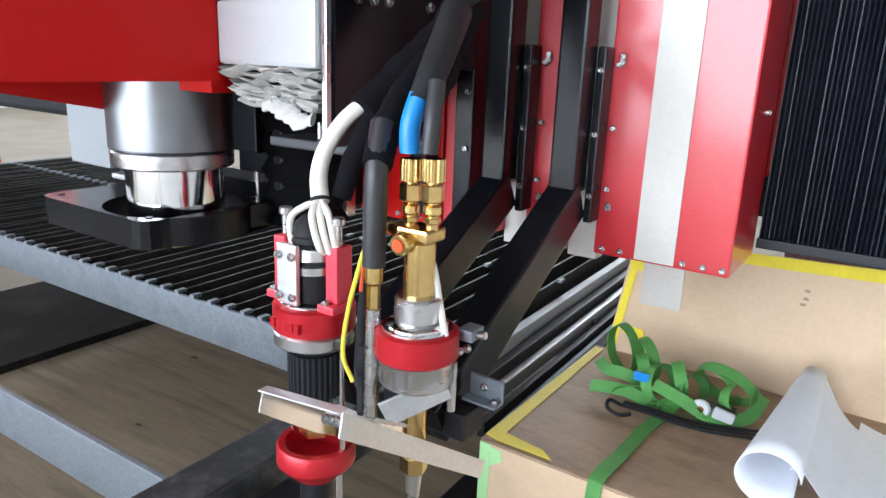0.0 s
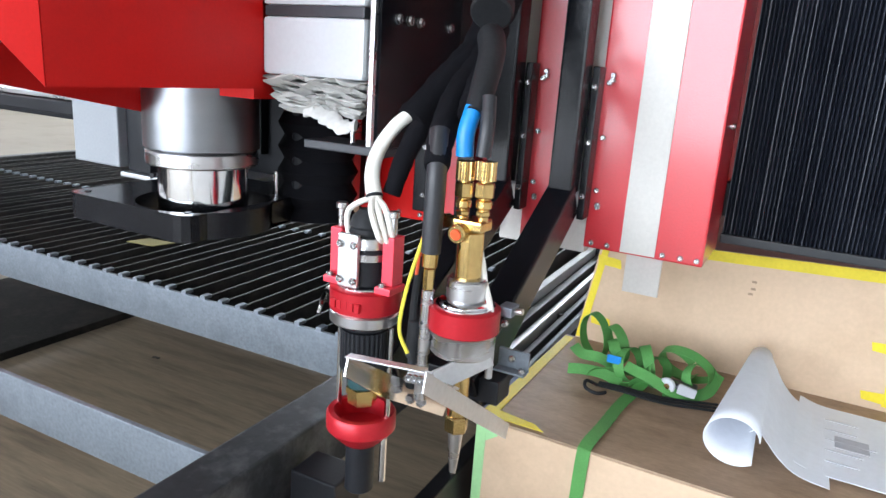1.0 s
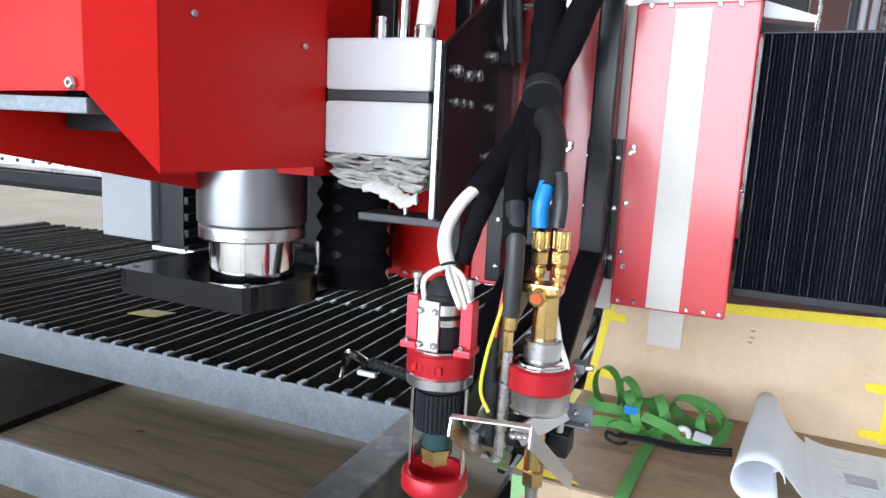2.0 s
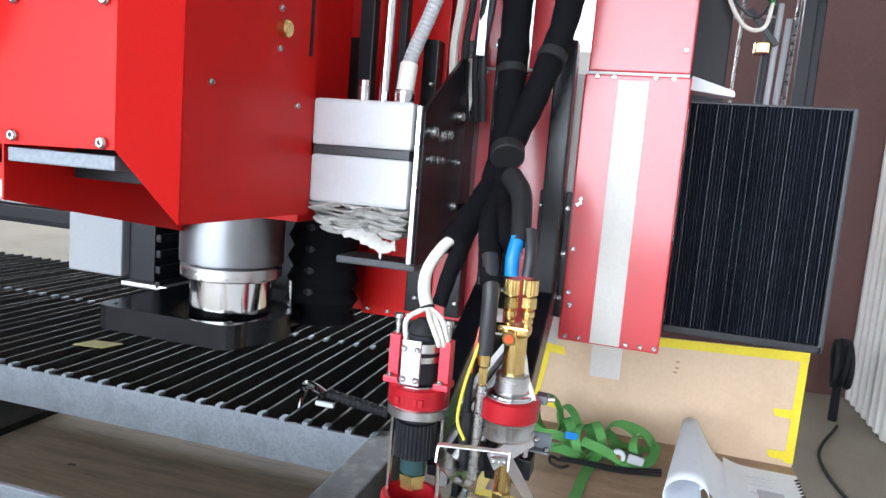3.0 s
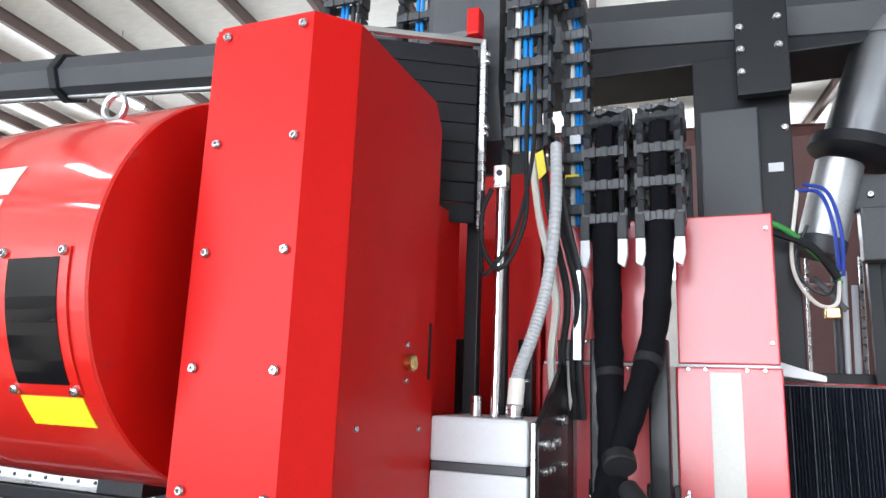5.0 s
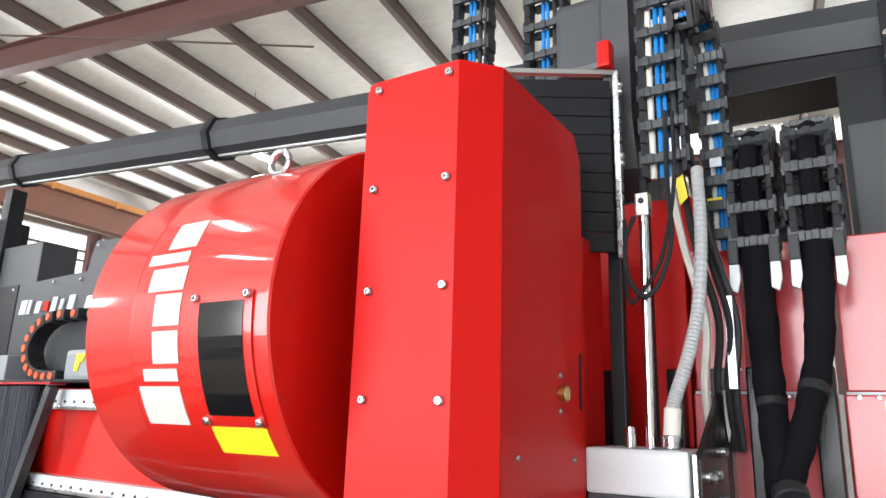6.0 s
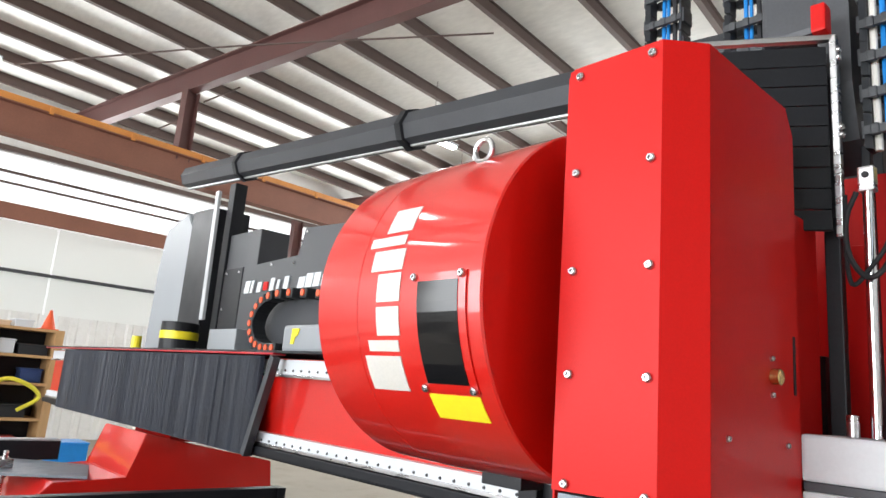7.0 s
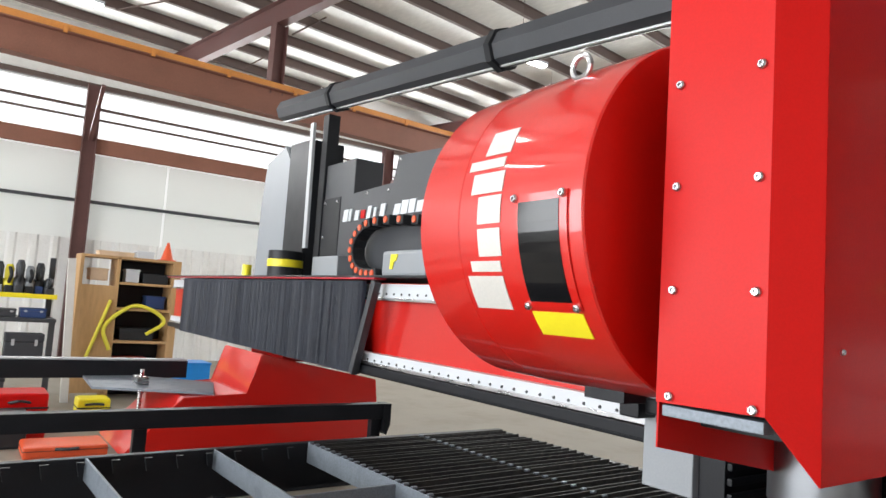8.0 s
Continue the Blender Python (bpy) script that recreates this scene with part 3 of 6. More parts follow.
# a chain loop lying on its side
loop = thing("cable_chain", "black cable chain bent in a loop with red link pins", "cable chain", (-4.7, 1.9, 1.9), "cable chains")
pts = [(-3.9, 2.30), (-4.3, 2.33), (-4.7, 2.355), (-5.0, 2.345), (-5.17, 2.27), (-5.24, 2.14), (-5.17, 2.01), (-5.02, 1.955), (-4.85, 1.95)]
line = smooth_line([(x, 1.9, z) for x, z in pts], 4)
LINK = finish(box(-0.045, 0.045, -0.06, 0.06, -0.038, 0.038, 0.012), "link", CHARCOAL)
PIN = finish(rod((0, -0.07, 0), (0, -0.055, 0), 0.026, 10), "pin", ORANGE)
for i, p in enumerate(line[::2]):
    d = (line[min(2 * i + 1, len(line) - 1)] - line[max(2 * i - 1, 0)])
    m = Matrix.Translation(p) @ Matrix.Rotation(-math.atan2(d.z, d.x), 4, "Y")
    piece("pin", PIN, piece("link", LINK, loop, m), Matrix())

# ---- spindle tower ----
tower = thing("spindle_tower", "tall bright red sheet-metal spindle housing on the gantry carriage", "machine housing", (-0.96, 0.6, 1.5))
part("front_panel", prism([(-1.10, 1.57), (-0.885, 1.575), (-0.885, 2.412), (-1.085, 2.412), (-1.10, 2.395)], "y", 0.37, 0.374), RED, tower)
bm = bmesh.new()
vs = [bm.verts.new(c) for c in ((-0.885, 0.37, 1.575), (-0.825, 0.435, 1.47), (-0.825, 0.435, 2.41), (-0.885, 0.37, 2.412), (-0.888, 0.374, 1.575), (-0.829, 0.437, 1.47), (-0.829, 0.437, 2.41), (-0.888, 0.374, 2.412))]
for f in ((0, 1, 2, 3), (7, 6, 5, 4), (0, 4, 5, 1), (2, 6, 7, 3), (1, 5, 6, 2), (0, 3, 7, 4)):
    bm.faces.new([vs[i] for i in f])
part("corner_panel", bm, RED, tower)
part("side_panel", prism([(0.4365, 1.47), (0.83, 1.47), (0.83, 2.35), (0.795, 2.402), (0.4365, 2.41)], "x", -0.829, -0.825), RED, tower)
part("left_panel", prism([(0.3745, 1.485), (0.83, 1.40), (0.83, 2.41), (0.3745, 2.41)], "x", -1.10, -1.096), RED, tower)
part("top_panel", prism([(-1.098, 0.372), (-0.886, 0.372), (-0.827, 0.436), (-0.827, 0.8), (-1.098, 0.8)], "z", 2.404, 2.409), RED, tower)
part("rear_panel", prism([(0.833, 1.45), (1.03, 1.45), (1.03, 2.19), (0.86, 2.19), (0.833, 2.22)], "x", -1.09, -0.85), RED, tower)
part("inner_plate", box(-1.09, -0.89, 0.376, 0.41, 1.545, 1.566, 0.002), GALV, tower, "bare steel stiffener under the front")
part("inner_core", box(-1.09, -0.84, 0.5, 0.83, 1.52, 2.40, 0.002), BLACK_SATIN, tower)
for z in (2.39, 2.18, 1.98, 1.782, 1.584):
    for x in (-1.07, -0.905):
        bolt(tower, (x, 0.37, z), (0, -1, 0))
for y, z in ((0.498, 1.69), (0.76, 1.68), (0.69, 1.845), (0.69, 1.775)):
    bolt(tower, (-0.825, y, z), (1, 0, 0), SMALL_BOLT)
k = part("latch", rod((-0.825, 0.69, 1.81), (-0.805, 0.69, 1.81), 0.016, 20), BRASS, tower, "worn brass quarter-turn latch", True)
part("slot", box(-0.8253, -0.823, 0.80, 0.81, 1.78, 1.90, 0), BLACK_SATIN, tower)
# louvred cover and frame behind the tower
lou = thing("louvred_cover", "black louvred vertical way cover in an aluminium frame", "way cover", (-0.83, 0.95, 2.2))
part("side_post", box(-0.793, -0.777, 0.99, 1.012, 2.15, 2.66, 0.003), STEEL, lou, "aluminium frame post")
part("top_rail", beam((-0.79, 1.0, 2.655), (-1.15, 0.78, 2.655), 0.02, 0.014, 0.002), STEEL, lou, "aluminium top rail")
for i in range(9):
    z = 2.19 + i * 0.052
    part("louvre", beam((-0.80, 0.99, z), (-1.13, 0.79, z), 0.012, 0.05, 0.003), BLACK_SATIN, lou)
part("stop_block", box(-0.825, -0.79, 0.965, 1.01, 2.667, 2.742, 0.006), RED, lou, "small red stop block")
for z in (2.62, 2.60, 2.42, 2.40):
    bolt(lou, (-0.777, 1.0, z), (1, 0, 0))
# dark carriage plate behind
cplate = thing("carriage_spine", "dark steel carriage spine plate with a red lower web", "carriage", (-0.85, 1.2, 1.5))
part("web", prism([(-1.3, 1.2), (-0.62, 1.2), (-0.62, 2.28), (-0.70, 2.42), (-1.3, 2.42)], "y", 1.40, 1.44), RED, cplate, "red painted web")
part("upright", prism([(1.10, 2.42), (1.2, 2.36), (1.2, 3.4), (1.06, 3.4), (1.06, 2.56)], "x", -0.84, -0.765), GUNMETAL, cplate)
part("guide_bar", box(-0.835, -0.80, 1.04, 1.07, 1.46, 2.64, 0.003), BLACK_SATIN, cplate, "black guide bar")
part("guide_bar", box(-0.765, -0.745, 1.1, 1.13, 1.5, 2.4, 0.003), BLACK_SATIN, cplate, "black guide bar")
part("motor_mount", box(-1.0, -0.84, 1.1, 1.3, 2.74, 2.98, 0.02), GUNMETAL, cplate)

# ---- drum ----
DY, DZ, DR = 0.617, 1.945, 0.40
drum = thing("tool_drum_cover", "glossy red round drum cover with white bars and a dark window", "machine housing", (-1.4, DY, 1.5))
part("shell", lathe((-1.56, DY, DZ), (-1.168, DY, DZ), ((0, DR), (0.02, DR), (0.99, DR), (1, DR - 0.004)), 128), RED_GLOSS, drum, "", True)
part("rear_shell", lathe((-1.75, DY, DZ), (-1.563, DY, DZ), ((0, DR - 0.02), (0.1, DR - 0.005), (0.98, DR - 0.001), (1, DR - 0.004)), 128), RED_GLOSS, drum, "", True)
part("hub", rod((-1.17, DY + 0.1, DZ), (-1.101, DY + 0.1, DZ), 0.2, 64), RED, drum)


def drum_patch(x0, x1, a0, a1, out=0.002, thick=0.002, n=10):
    """A curved plate on the drum between two angles above the front."""
    bm = bmesh.new()
    rings = []
    for i in range(n + 1):
        a = radians(a0 + (a1 - a0) * i / n)
        c, s = math.cos(a), math.sin(a)
        rings.append([bm.verts.new((x, DY - r * c, DZ + r * s)) for x, r in ((x0, DR + out - thick), (x1, DR + out - thick), (x1, DR + out), (x0, DR + out))])
    for p, q in zip(rings, rings[1:]):
        for i in range(4):
            bm.faces.new((p[i], p[(i + 1) % 4], q[(i + 1) % 4], q[i]))
    bm.faces.new(rings[0])
    bm.faces.new(rings[-1])
    return bm


for a0, a1, x0, x1 in ((-33, -21.5, -1.545, -1.42), (-20, -16.5, -1.525, -1.42), (-15, -6, -1.49, -1.412), (-4.5, 4.5, -1.49, -1.41), (5.5, 12.5, -1.52, -1.41), (14, 17.5, -1.545, -1.42), (19, 28.5, -1.50, -1.412)):
    part("letter_bar", drum_patch(x0, x1, a0, a1), WHITE, drum, "white bar")
part("window_frame", drum_patch(-1.372, -1.207, -32, 3.2, 0.004, 0.005), RED_GLOSS, drum)
part("window_pane", drum_patch(-1.348, -1.228, -29.4, 0.8, 0.0055, 0.003), SMOKED, drum, "dark smoked pane")
part("warning_label", drum_patch(-1.36, -1.213, -41.8, -33.2), YELLOW, drum, "yellow label")
for x in (-1.36, -1.219):
    for a in (-31, 2.2):
        r = radians(a)
        bolt(drum, (x, DY - 0.404 * math.cos(r), DZ + 0.404 * math.sin(r)), (0, -math.cos(r), math.sin(r)))
part("lifting_eye", sweep([(-1.34 + 0.027 * math.cos(2 * math.pi * i / 14), DY - 0.245, DZ + 0.342 + 0.027 * math.sin(2 * math.pi * i / 14)) for i in range(15)], 0.007, 8, None, 3), STEEL, drum, "zinc-plated lifting eye", True)
part("bottom_lug", box(-1.42, -1.3, 0.52, 0.6, 1.53, 1.56, 0.003), BLACK_SATIN, drum)
clampb = thing("rail_bracket", "black cast rail bracket beside the red tower", "bracket", (-1.3, 0.95, 1.4))
bm = box(-1.62, -1.10, 0.93, 1.0, 1.455, 1.50, 0.006)
box(-1.63, -1.56, 0.9, 1.02, 1.44, 1.51, 0.006, bm)
box(-1.50, -1.44, 0.9, 1.02, 1.44, 1.515, 0.006, bm)
part("body", bm, BLACK_SATIN, clampb)

# ---- spindle nose and pressure foot ----
NX, NY = -1.035, 0.882
nose = thing("spindle_nose", "bare steel spindle nose below the red tower", "spindle", (NX, NY, 1.2))
part("upper_sleeve", rod((NX, NY, 1.340), (NX, NY, 1.55), 0.112, 72), TURNED, nose, "satin grey turned sleeve", True)
part("collar", rod((NX, NY, 1.308), (NX, NY, 1.338), 0.109, 72), STEEL, nose, "bright steel collar", True)
part("chrome_sleeve", rod((NX, NY, 1.20), (NX, NY, 1.308), 0.088, 72), CHROME, nose, "mirror-polished sleeve", True)
part("shank", rod((NX, NY, 0.98 + 0.2), (NX, NY, 1.2), 0.06, 40), STEEL, nose, "", True)
foot = thing("pressure_foot", "black square pressure foot plate with a round opening", "clamp plate", (-1.06, 0.93, 1.2))
# plate with a round hole
bm = bmesh.new()
FX0, FX1, FY0, FY1, FZ0, FZ1 = -1.285, -0.935, 0.745, 1.14, 1.18, 1.232
seg = 96
outer, inner = [], []
for i in range(seg):
    a = 2 * math.pi * (i + 0.5) / seg
    c, s = math.cos(a), math.sin(a)
    hx, hy = (FX1 - FX0) / 2, (FY1 - FY0) / 2
    k = min(hx / max(abs(c), 1e-6), hy / max(abs(s), 1e-6))
    k = min(k, 1.32 * max(hx, hy) * 0.96)
    outer.append(((FX0 + FX1) / 2 + c * k, (FY0 + FY1) / 2 + s * k))
    inner.append((NX + 0.134 * c, NY + 0.004 + 0.134 * s))
loops = [[bm.verts.new((*p, z)) for p in q] for q, z in ((outer, FZ0), (outer, FZ1), (inner, FZ1), (inner, FZ0))]
for A, B in ((0, 1), (1, 2), (2, 3), (3, 0)):
    for i in range(seg):
        j = (i + 1) % seg
        bm.faces.new((loops[A][i], loops[A][j], loops[B][j], loops[B][i]))
part("plate", bm, BLACK, foot, "glossy black plate")
for x, y in ((-0.962, 0.775), (-1.255, 0.775), (-0.962, 1.11), (-0.975, 1.02)):
    part("screw_hole", rod((x, y, FZ1 - 0.001), (x, y, FZ1 + 0.0015), 0.007, 12), CHARCOAL, foot)
for x, y in ((-0.945, 1.06), (-0.965, 1.02)):
    part("guide_pin", rod((x, y, FZ1), (x, y, FZ1 + 0.055), 0.006, 12), CHROME, foot, "chrome guide pin", True)
for x in (-1.2, -0.93):
    part("lift_rod", rod((x, 1.06, FZ1), (x, 1.06, 1.6), 0.02, 16), BLACK_SATIN, foot)
mot = thing("drive_motor", "light grey boxed drive motor under the bridge", "motor", (-1.48, 1.1, 1.2))
part("housing", box(-1.60, -1.43, 0.98, 1.22, 1.24, 1.56, 0.005), MIDGREY, mot, "light grey housing")
part("fin_block", box(-1.425, -1.345, 1.0, 1.22, 1.232, 1.5, 0.004), BLACK_SATIN, mot)
part("base_lip", box(-1.435, -1.16, 0.985, 1.24, 1.218, 1.23, 0.003), ALUMINIUM, mot, "bright base lip")
for i in range(6):
    part("rib", box(-1.33, -1.315, 0.985, 1.2, 1.22 + i * 0.04, 1.24 + i * 0.04, 0.004), BLACK_SATIN, mot)
part("hanger", box(-1.55, -1.2, 1.222, 1.47, 1.28, 1.5, 0.004), BLACK_SATIN, mot)
boot = thing("dust_boot", "black rubber accordion boot behind the spindle", "bellows", (-0.96, 1.2, 1.2))
prof = []
for i in range(17):
    prof.append((i / 16, 0.075 if i % 2 else 0.09))
part("accordion", lathe((-0.93, 1.12, 1.18), (-0.93, 1.12, 1.6), prof, 32), SLEEVE, boot, "", True)
part("back_plate", box(-1.30, -0.91, 1.25, 1.28, 1.19, 1.9, 0.003), BLACK_SATIN, boot)
part("edge_strip", box(-0.915, -0.905, 1.22, 1.25, 1.17, 1.7, 0.002), STEEL, boot)

# ---- grey actuator ----
act = thing("actuator_block", "pale grey actuator housing with a dark band and shredded wrap", "actuator", (-0.71, 0.9, 1.5))
part("upper_case", box(-0.826, -0.612, 0.83, 1.04, 1.612, 1.705, 0.008), OFFWHITE, act)
part("band", box(-0.823, -0.615, 0.833, 1.036, 1.594, 1.612, 0.002), GUNMETAL, act, "dark grey joint band")
part("lower_case", box(-0.826, -0.612, 0.83, 1.04, 1.497, 1.594, 0.008), OFFWHITE, act)
# crumpled cloth hanging out below
for layer in range(8):
    bm = bmesh.new()
    z = 1.494 - layer * 0.0075
    inset = 0.003 * layer + random.uniform(-0.004, 0.006)
    n = 84
    up, dn = [], []
    for i in range(n):
        a = 2 * math.pi * i / n
        c, s = math.cos(a), math.sin(a)
        k = min(0.112 / max(abs(c), 1e-6), 0.108 / max(abs(s), 1e-6)) - inset + random.uniform(-0.006, 0.004)
        w = 0.004 * math.sin(a * 9 + layer * 1.7) + random.uniform(-0.0025, 0.0025)
        up.append(bm.verts.new((-0.719 + c * k, 0.935 + s * k, z + w)))
        dn.append(bm.verts.new((-0.719 + c * (k - 0.016), 0.935 + s * (k - 0.016), z + w - 0.007)))
    for i in range(n):
        j = (i + 1) % n
        bm.faces.new((up[i], up[j], dn[j], dn[i]))
    bm.faces.new(up)
    bm.faces.new(dn)
    part("wrap_layer", bm, CLOTH, act, "torn white wrap")
part("drip_wrap", sweep([(-0.75, 0.87, 1.445), (-0.70, 0.852, 1.434), (-0.66, 0.845, 1.418), (-0.635, 0.848, 1.424)], (0.02, 0.012), 12, None, 6, 0.25, 0.4), CLOTH, act, "grey bag of wrap", True)
plate = thing("lifter_side_plate", "glossy black lifter side plate with bolt rows", "plate", (-0.6, 1.0, 1.36))
part("plate", prism([(0.85, 1.385), (1.13, 1.39), (1.13, 1.83), (1.09, 1.83), (0.85, 1.69)], "x", -0.606, -0.594, 0.002), BLACK, plate)
part("front_edge", box(-0.608, -0.598, 0.838, 0.849, 1.39, 1.70, 0.002), STEEL, plate, "bare steel edge")
part("foot_ledge", box(-0.79, -0.61, 0.90, 0.99, 1.366, 1.382, 0.003), GUNMETAL, plate)
part("ledge_pin", rod((-0.70, 0.93, 1.382), (-0.70, 0.93, 1.41), 0.005, 10), STEEL, plate)
for y, z in ((0.90, 1.60), (0.935, 1.60), (0.97, 1.60), (0.90, 1.655), (0.95, 1.65), (1.0, 1.655), (1.08, 1.5), (1.08, 1.6), (1.08, 1.7)):
    bolt(plate, (-0.594, y, z), (1, 0, 0), BIG_BOLT if z > 1.64 else BOLT)
part("mount", box(-0.70, -0.606, 1.04, 1.3, 1.5, 1.7, 0.004), BLACK_SATIN, plate)
# actuator rod with a clevis and looped cable
ar = thing("actuator_rod", "chromed actuator rod with a clevis end", "rod", (-0.70, 0.9, 1.705))
part("shaft", rod((-0.705, 0.9, 1.705), (-0.70, 0.9, 2.23), 0.011, 16), CHROME, ar, "", True)
part("clevis", box(-0.716, -0.684, 0.885, 0.915, 2.22, 2.275, 0.004), STEEL, ar)
part("clevis_eye", rod((-0.70, 0.88, 2.255), (-0.70, 0.92, 2.255), 0.007, 12), CHARCOAL, ar)
part("gland", rod((-0.745, 0.89, 1.705), (-0.745, 0.89, 1.75), 0.012, 12), STEEL, ar, "", True)
part("top_ferrule", rod((-0.66, 0.9, 1.705), (-0.66, 0.9, 1.735), 0.02, 16), STEEL, ar, "", True)
lc = thing("looped_cable", "black cable looping round the actuator rod", "cable", (-0.7, 0.92, 2.0))
part("cable", sweep([(-0.655, 0.96, 2.5), (-0.65, 0.93, 2.3), (-0.64, 0.9, 2.16), (-0.665, 0.88, 2.06), (-0.70, 0.875, 2.03), (-0.735, 0.88, 2.08), (-0.74, 0.885, 2.16), (-0.72, 0.89, 2.22)], 0.006, 8), RUBBER, lc, "", True)
part("second_cable", sweep([(-0.745, 0.9, 2.22), (-0.75, 0.91, 2.1), (-0.735, 0.89, 2.02), (-0.70, 0.885, 2.05), (-0.66, 0.89, 2.12), (-0.635, 0.93, 2.3), (-0.64, 0.97, 2.5)], 0.005, 8), RUBBER, lc, "", True)
conduit = thing("flexible_conduit", "grey corrugated flexible conduit down to the actuator", "conduit", (-0.65, 0.93, 1.73))
prof_pts = smooth_line([(-0.66, 0.9, 1.735), (-0.655, 0.91, 1.80), (-0.625, 0.93, 1.90), (-0.605, 0.97, 2.02), (-0.60, 1.02, 2.2), (-0.61, 1.07, 2.38)], 26)
bm = bmesh.new()
s = Vector((1, 0, 0))
rings = []
for i, c in enumerate(prof_pts):
    d = (prof_pts[min(i + 1, len(prof_pts) - 1)] - prof_pts[max(i - 1, 0)]).normalized()
    s = (s - d * s.dot(d)).normalized()
    u = d.cross(s)
    r = 0.0155 if i % 2 else 0.0136
    rings.append([bm.verts.new(c + (s * math.cos(k * math.pi / 6) + u * math.sin(k * math.pi / 6)) * r) for k in range(12)])
for p, q in zip(rings, rings[1:]):
    for k in range(12):
        bm.faces.new((p[k], p[(k + 1) % 12], q[(k + 1) % 12], q[k]))
part("hose", bm, GREY, conduit, "light grey corrugated hose")
part("end_sleeve", rod((-0.66, 0.9, 1.73), (-0.657, 0.907, 1.79), 0.018, 16), CABLE_WHITE, conduit, "white end sleeve", True)
bun = thing("cable_bundle", "black and pale cables hanging from the cable chain", "cable bundle", (-0.6, 1.1, 1.5))
for i, (dx, dy, r, m) in enumerate(((0, 0, 0.009, RUBBER), (0.02, 0.02, 0.008, RUBBER), (-0.03, 0.01, 0.01, CABLE_WHITE), (0.035, 0.03, 0.009, HOSE_GREY))):
    part("cable", sweep([(-0.66 + dx, 1.1 + dy, 2.42), (-0.63 + dx, 1.09 + dy, 2.2), (-0.585 + dx, 1.08 + dy, 2.0), (-0.60 + dx, 1.10 + dy, 1.85), (-0.60 + dx, 1.14 + dy, 1.7)], r, 8), m, bun, "", True)
part("white_strip", box(-0.575, -0.555, 1.10, 1.11, 1.84, 2.06, 0.002), ALUMINIUM, bun, "bare aluminium strip")
part("white_strip", prism([(-0.61, 1.84), (-0.565, 1.84), (-0.59, 1.72)], "y", 1.14, 1.145), WHITE, bun)

# ---- red lifter covers ----


def lifter_cover(x0, x1, z0, y, stripe, bolts, label):
    c = thing("torch_lifter_cover", label, "machine housing", ((x0 + x1) / 2, 1.4, z0), "torch lifter covers")
    part("lower_panel", box(x0, x1, y, 1.5, z0, 1.838, 0.004), RED_SATIN, c)
    part("upper_panel", box(x0 + 0.006, x1 - 0.004, y + 0.008, 1.5, 1.846, 2.23, 0.004), RED_SATIN, c)
    part("seam_flange", box(x0 + 0.004, x1 - 0.006, y + 0.006, y + 0.03, 1.8385, 1.8455, 0.001), OFFWHITE, c, "white worn seam edge")
    if stripe:
        part("stripe", box(stripe[0], stripe[1], y - 0.003, y - 0.0005, z0 + 0.004, 1.825, 0.0005), WHITE, c, "off-white vertical stripe")
        part("stripe_tail", box(stripe[0] + 0.004, stripe[1] + 0.008, y + 0.052, y + 0.06, z0 - 0.096, z0 - 0.002, 0.001), WHITE, c, "off-white strip hanging below")
    for x in bolts:
        bolt(c, (x, y, z0 + 0.012), (0, -1, 0), SMALL_BOLT)
    for z in (2.19, 1.9):
        bolt(c, (x1 - 0.02, y + 0.008, z), (0, -1, 0), SMALL_BOLT)
    for x in (x0 + 0.03, x0 + 0.07, x1 - 0.08, x1 - 0.04):
        bolt(c, (x, y, 1.832), (0, -1, 0), SMALL_BOLT)
    return c


c1 = lifter_cover(-0.352, -0.106, 1.175, 1.30, (-0.272, -0.2), (-0.335, -0.30, -0.185, -0.15, -0.118), "red sheet-metal lifter cover with an off-white stripe")
bolt(c1, (-0.106, 1.42, 1.45), (1, 0, 0), SMALL_BOLT)
lifter_cover(-0.50, -0.415, 1.175, 1.30, None, (-0.48, -0.43), "narrow red lifter cover between the black torch arms")
lifter_cover(-0.70, -0.56, 1.18, 1.30, None, (-0.68, -0.58), "narrow red lifter cover behind the torch hoses")
c3 = thing("carriage_plate", "red steel carriage plate behind the actuator", "machine housing", (-0.9, 1.36, 1.2))
part("plate", box(-0.90, -0.705, 1.30, 1.36, 1.165, 2.2, 0.004), RED, c3)
part("inner_panel", box(-0.96, -0.905, 1.33, 1.38, 1.165, 1.6, 0.003), RED, c3)
for x in (-0.88, -0.82, -0.76):
    bolt(c3, (x, 1.30, 1.18), (0, -1, 0), SMALL_BOLT)
for x, w in ((-0.385, 0.05), (-0.53, 0.05)):
    g = thing("white_guide_strip", "white plastic guide strip below the lifter covers", "guide strip", (x, 1.3, 1.1), "guide strips")
    part("strip", box(x - 0.03, x + 0.03, 1.325, 1.36, 1.155, 1.84, 0.003), WHITE, g)
for x in (-0.625, -0.735):
    g = thing("guide_rail", "black steel linear guide rail with round bolts", "guide rail", (x, 1.28, 1.2), "guide rails")
    part("rail", box(x - 0.02, x + 0.02, 1.25, 1.30, 1.20, 1.9, 0.003), BLACK, g)
    for i in range(6):
        bolt(g, (x + 0.008, 1.25, 1.24 + i * 0.11), (0, -1, 0), SMALL_BOLT)

# ---- support arms ----


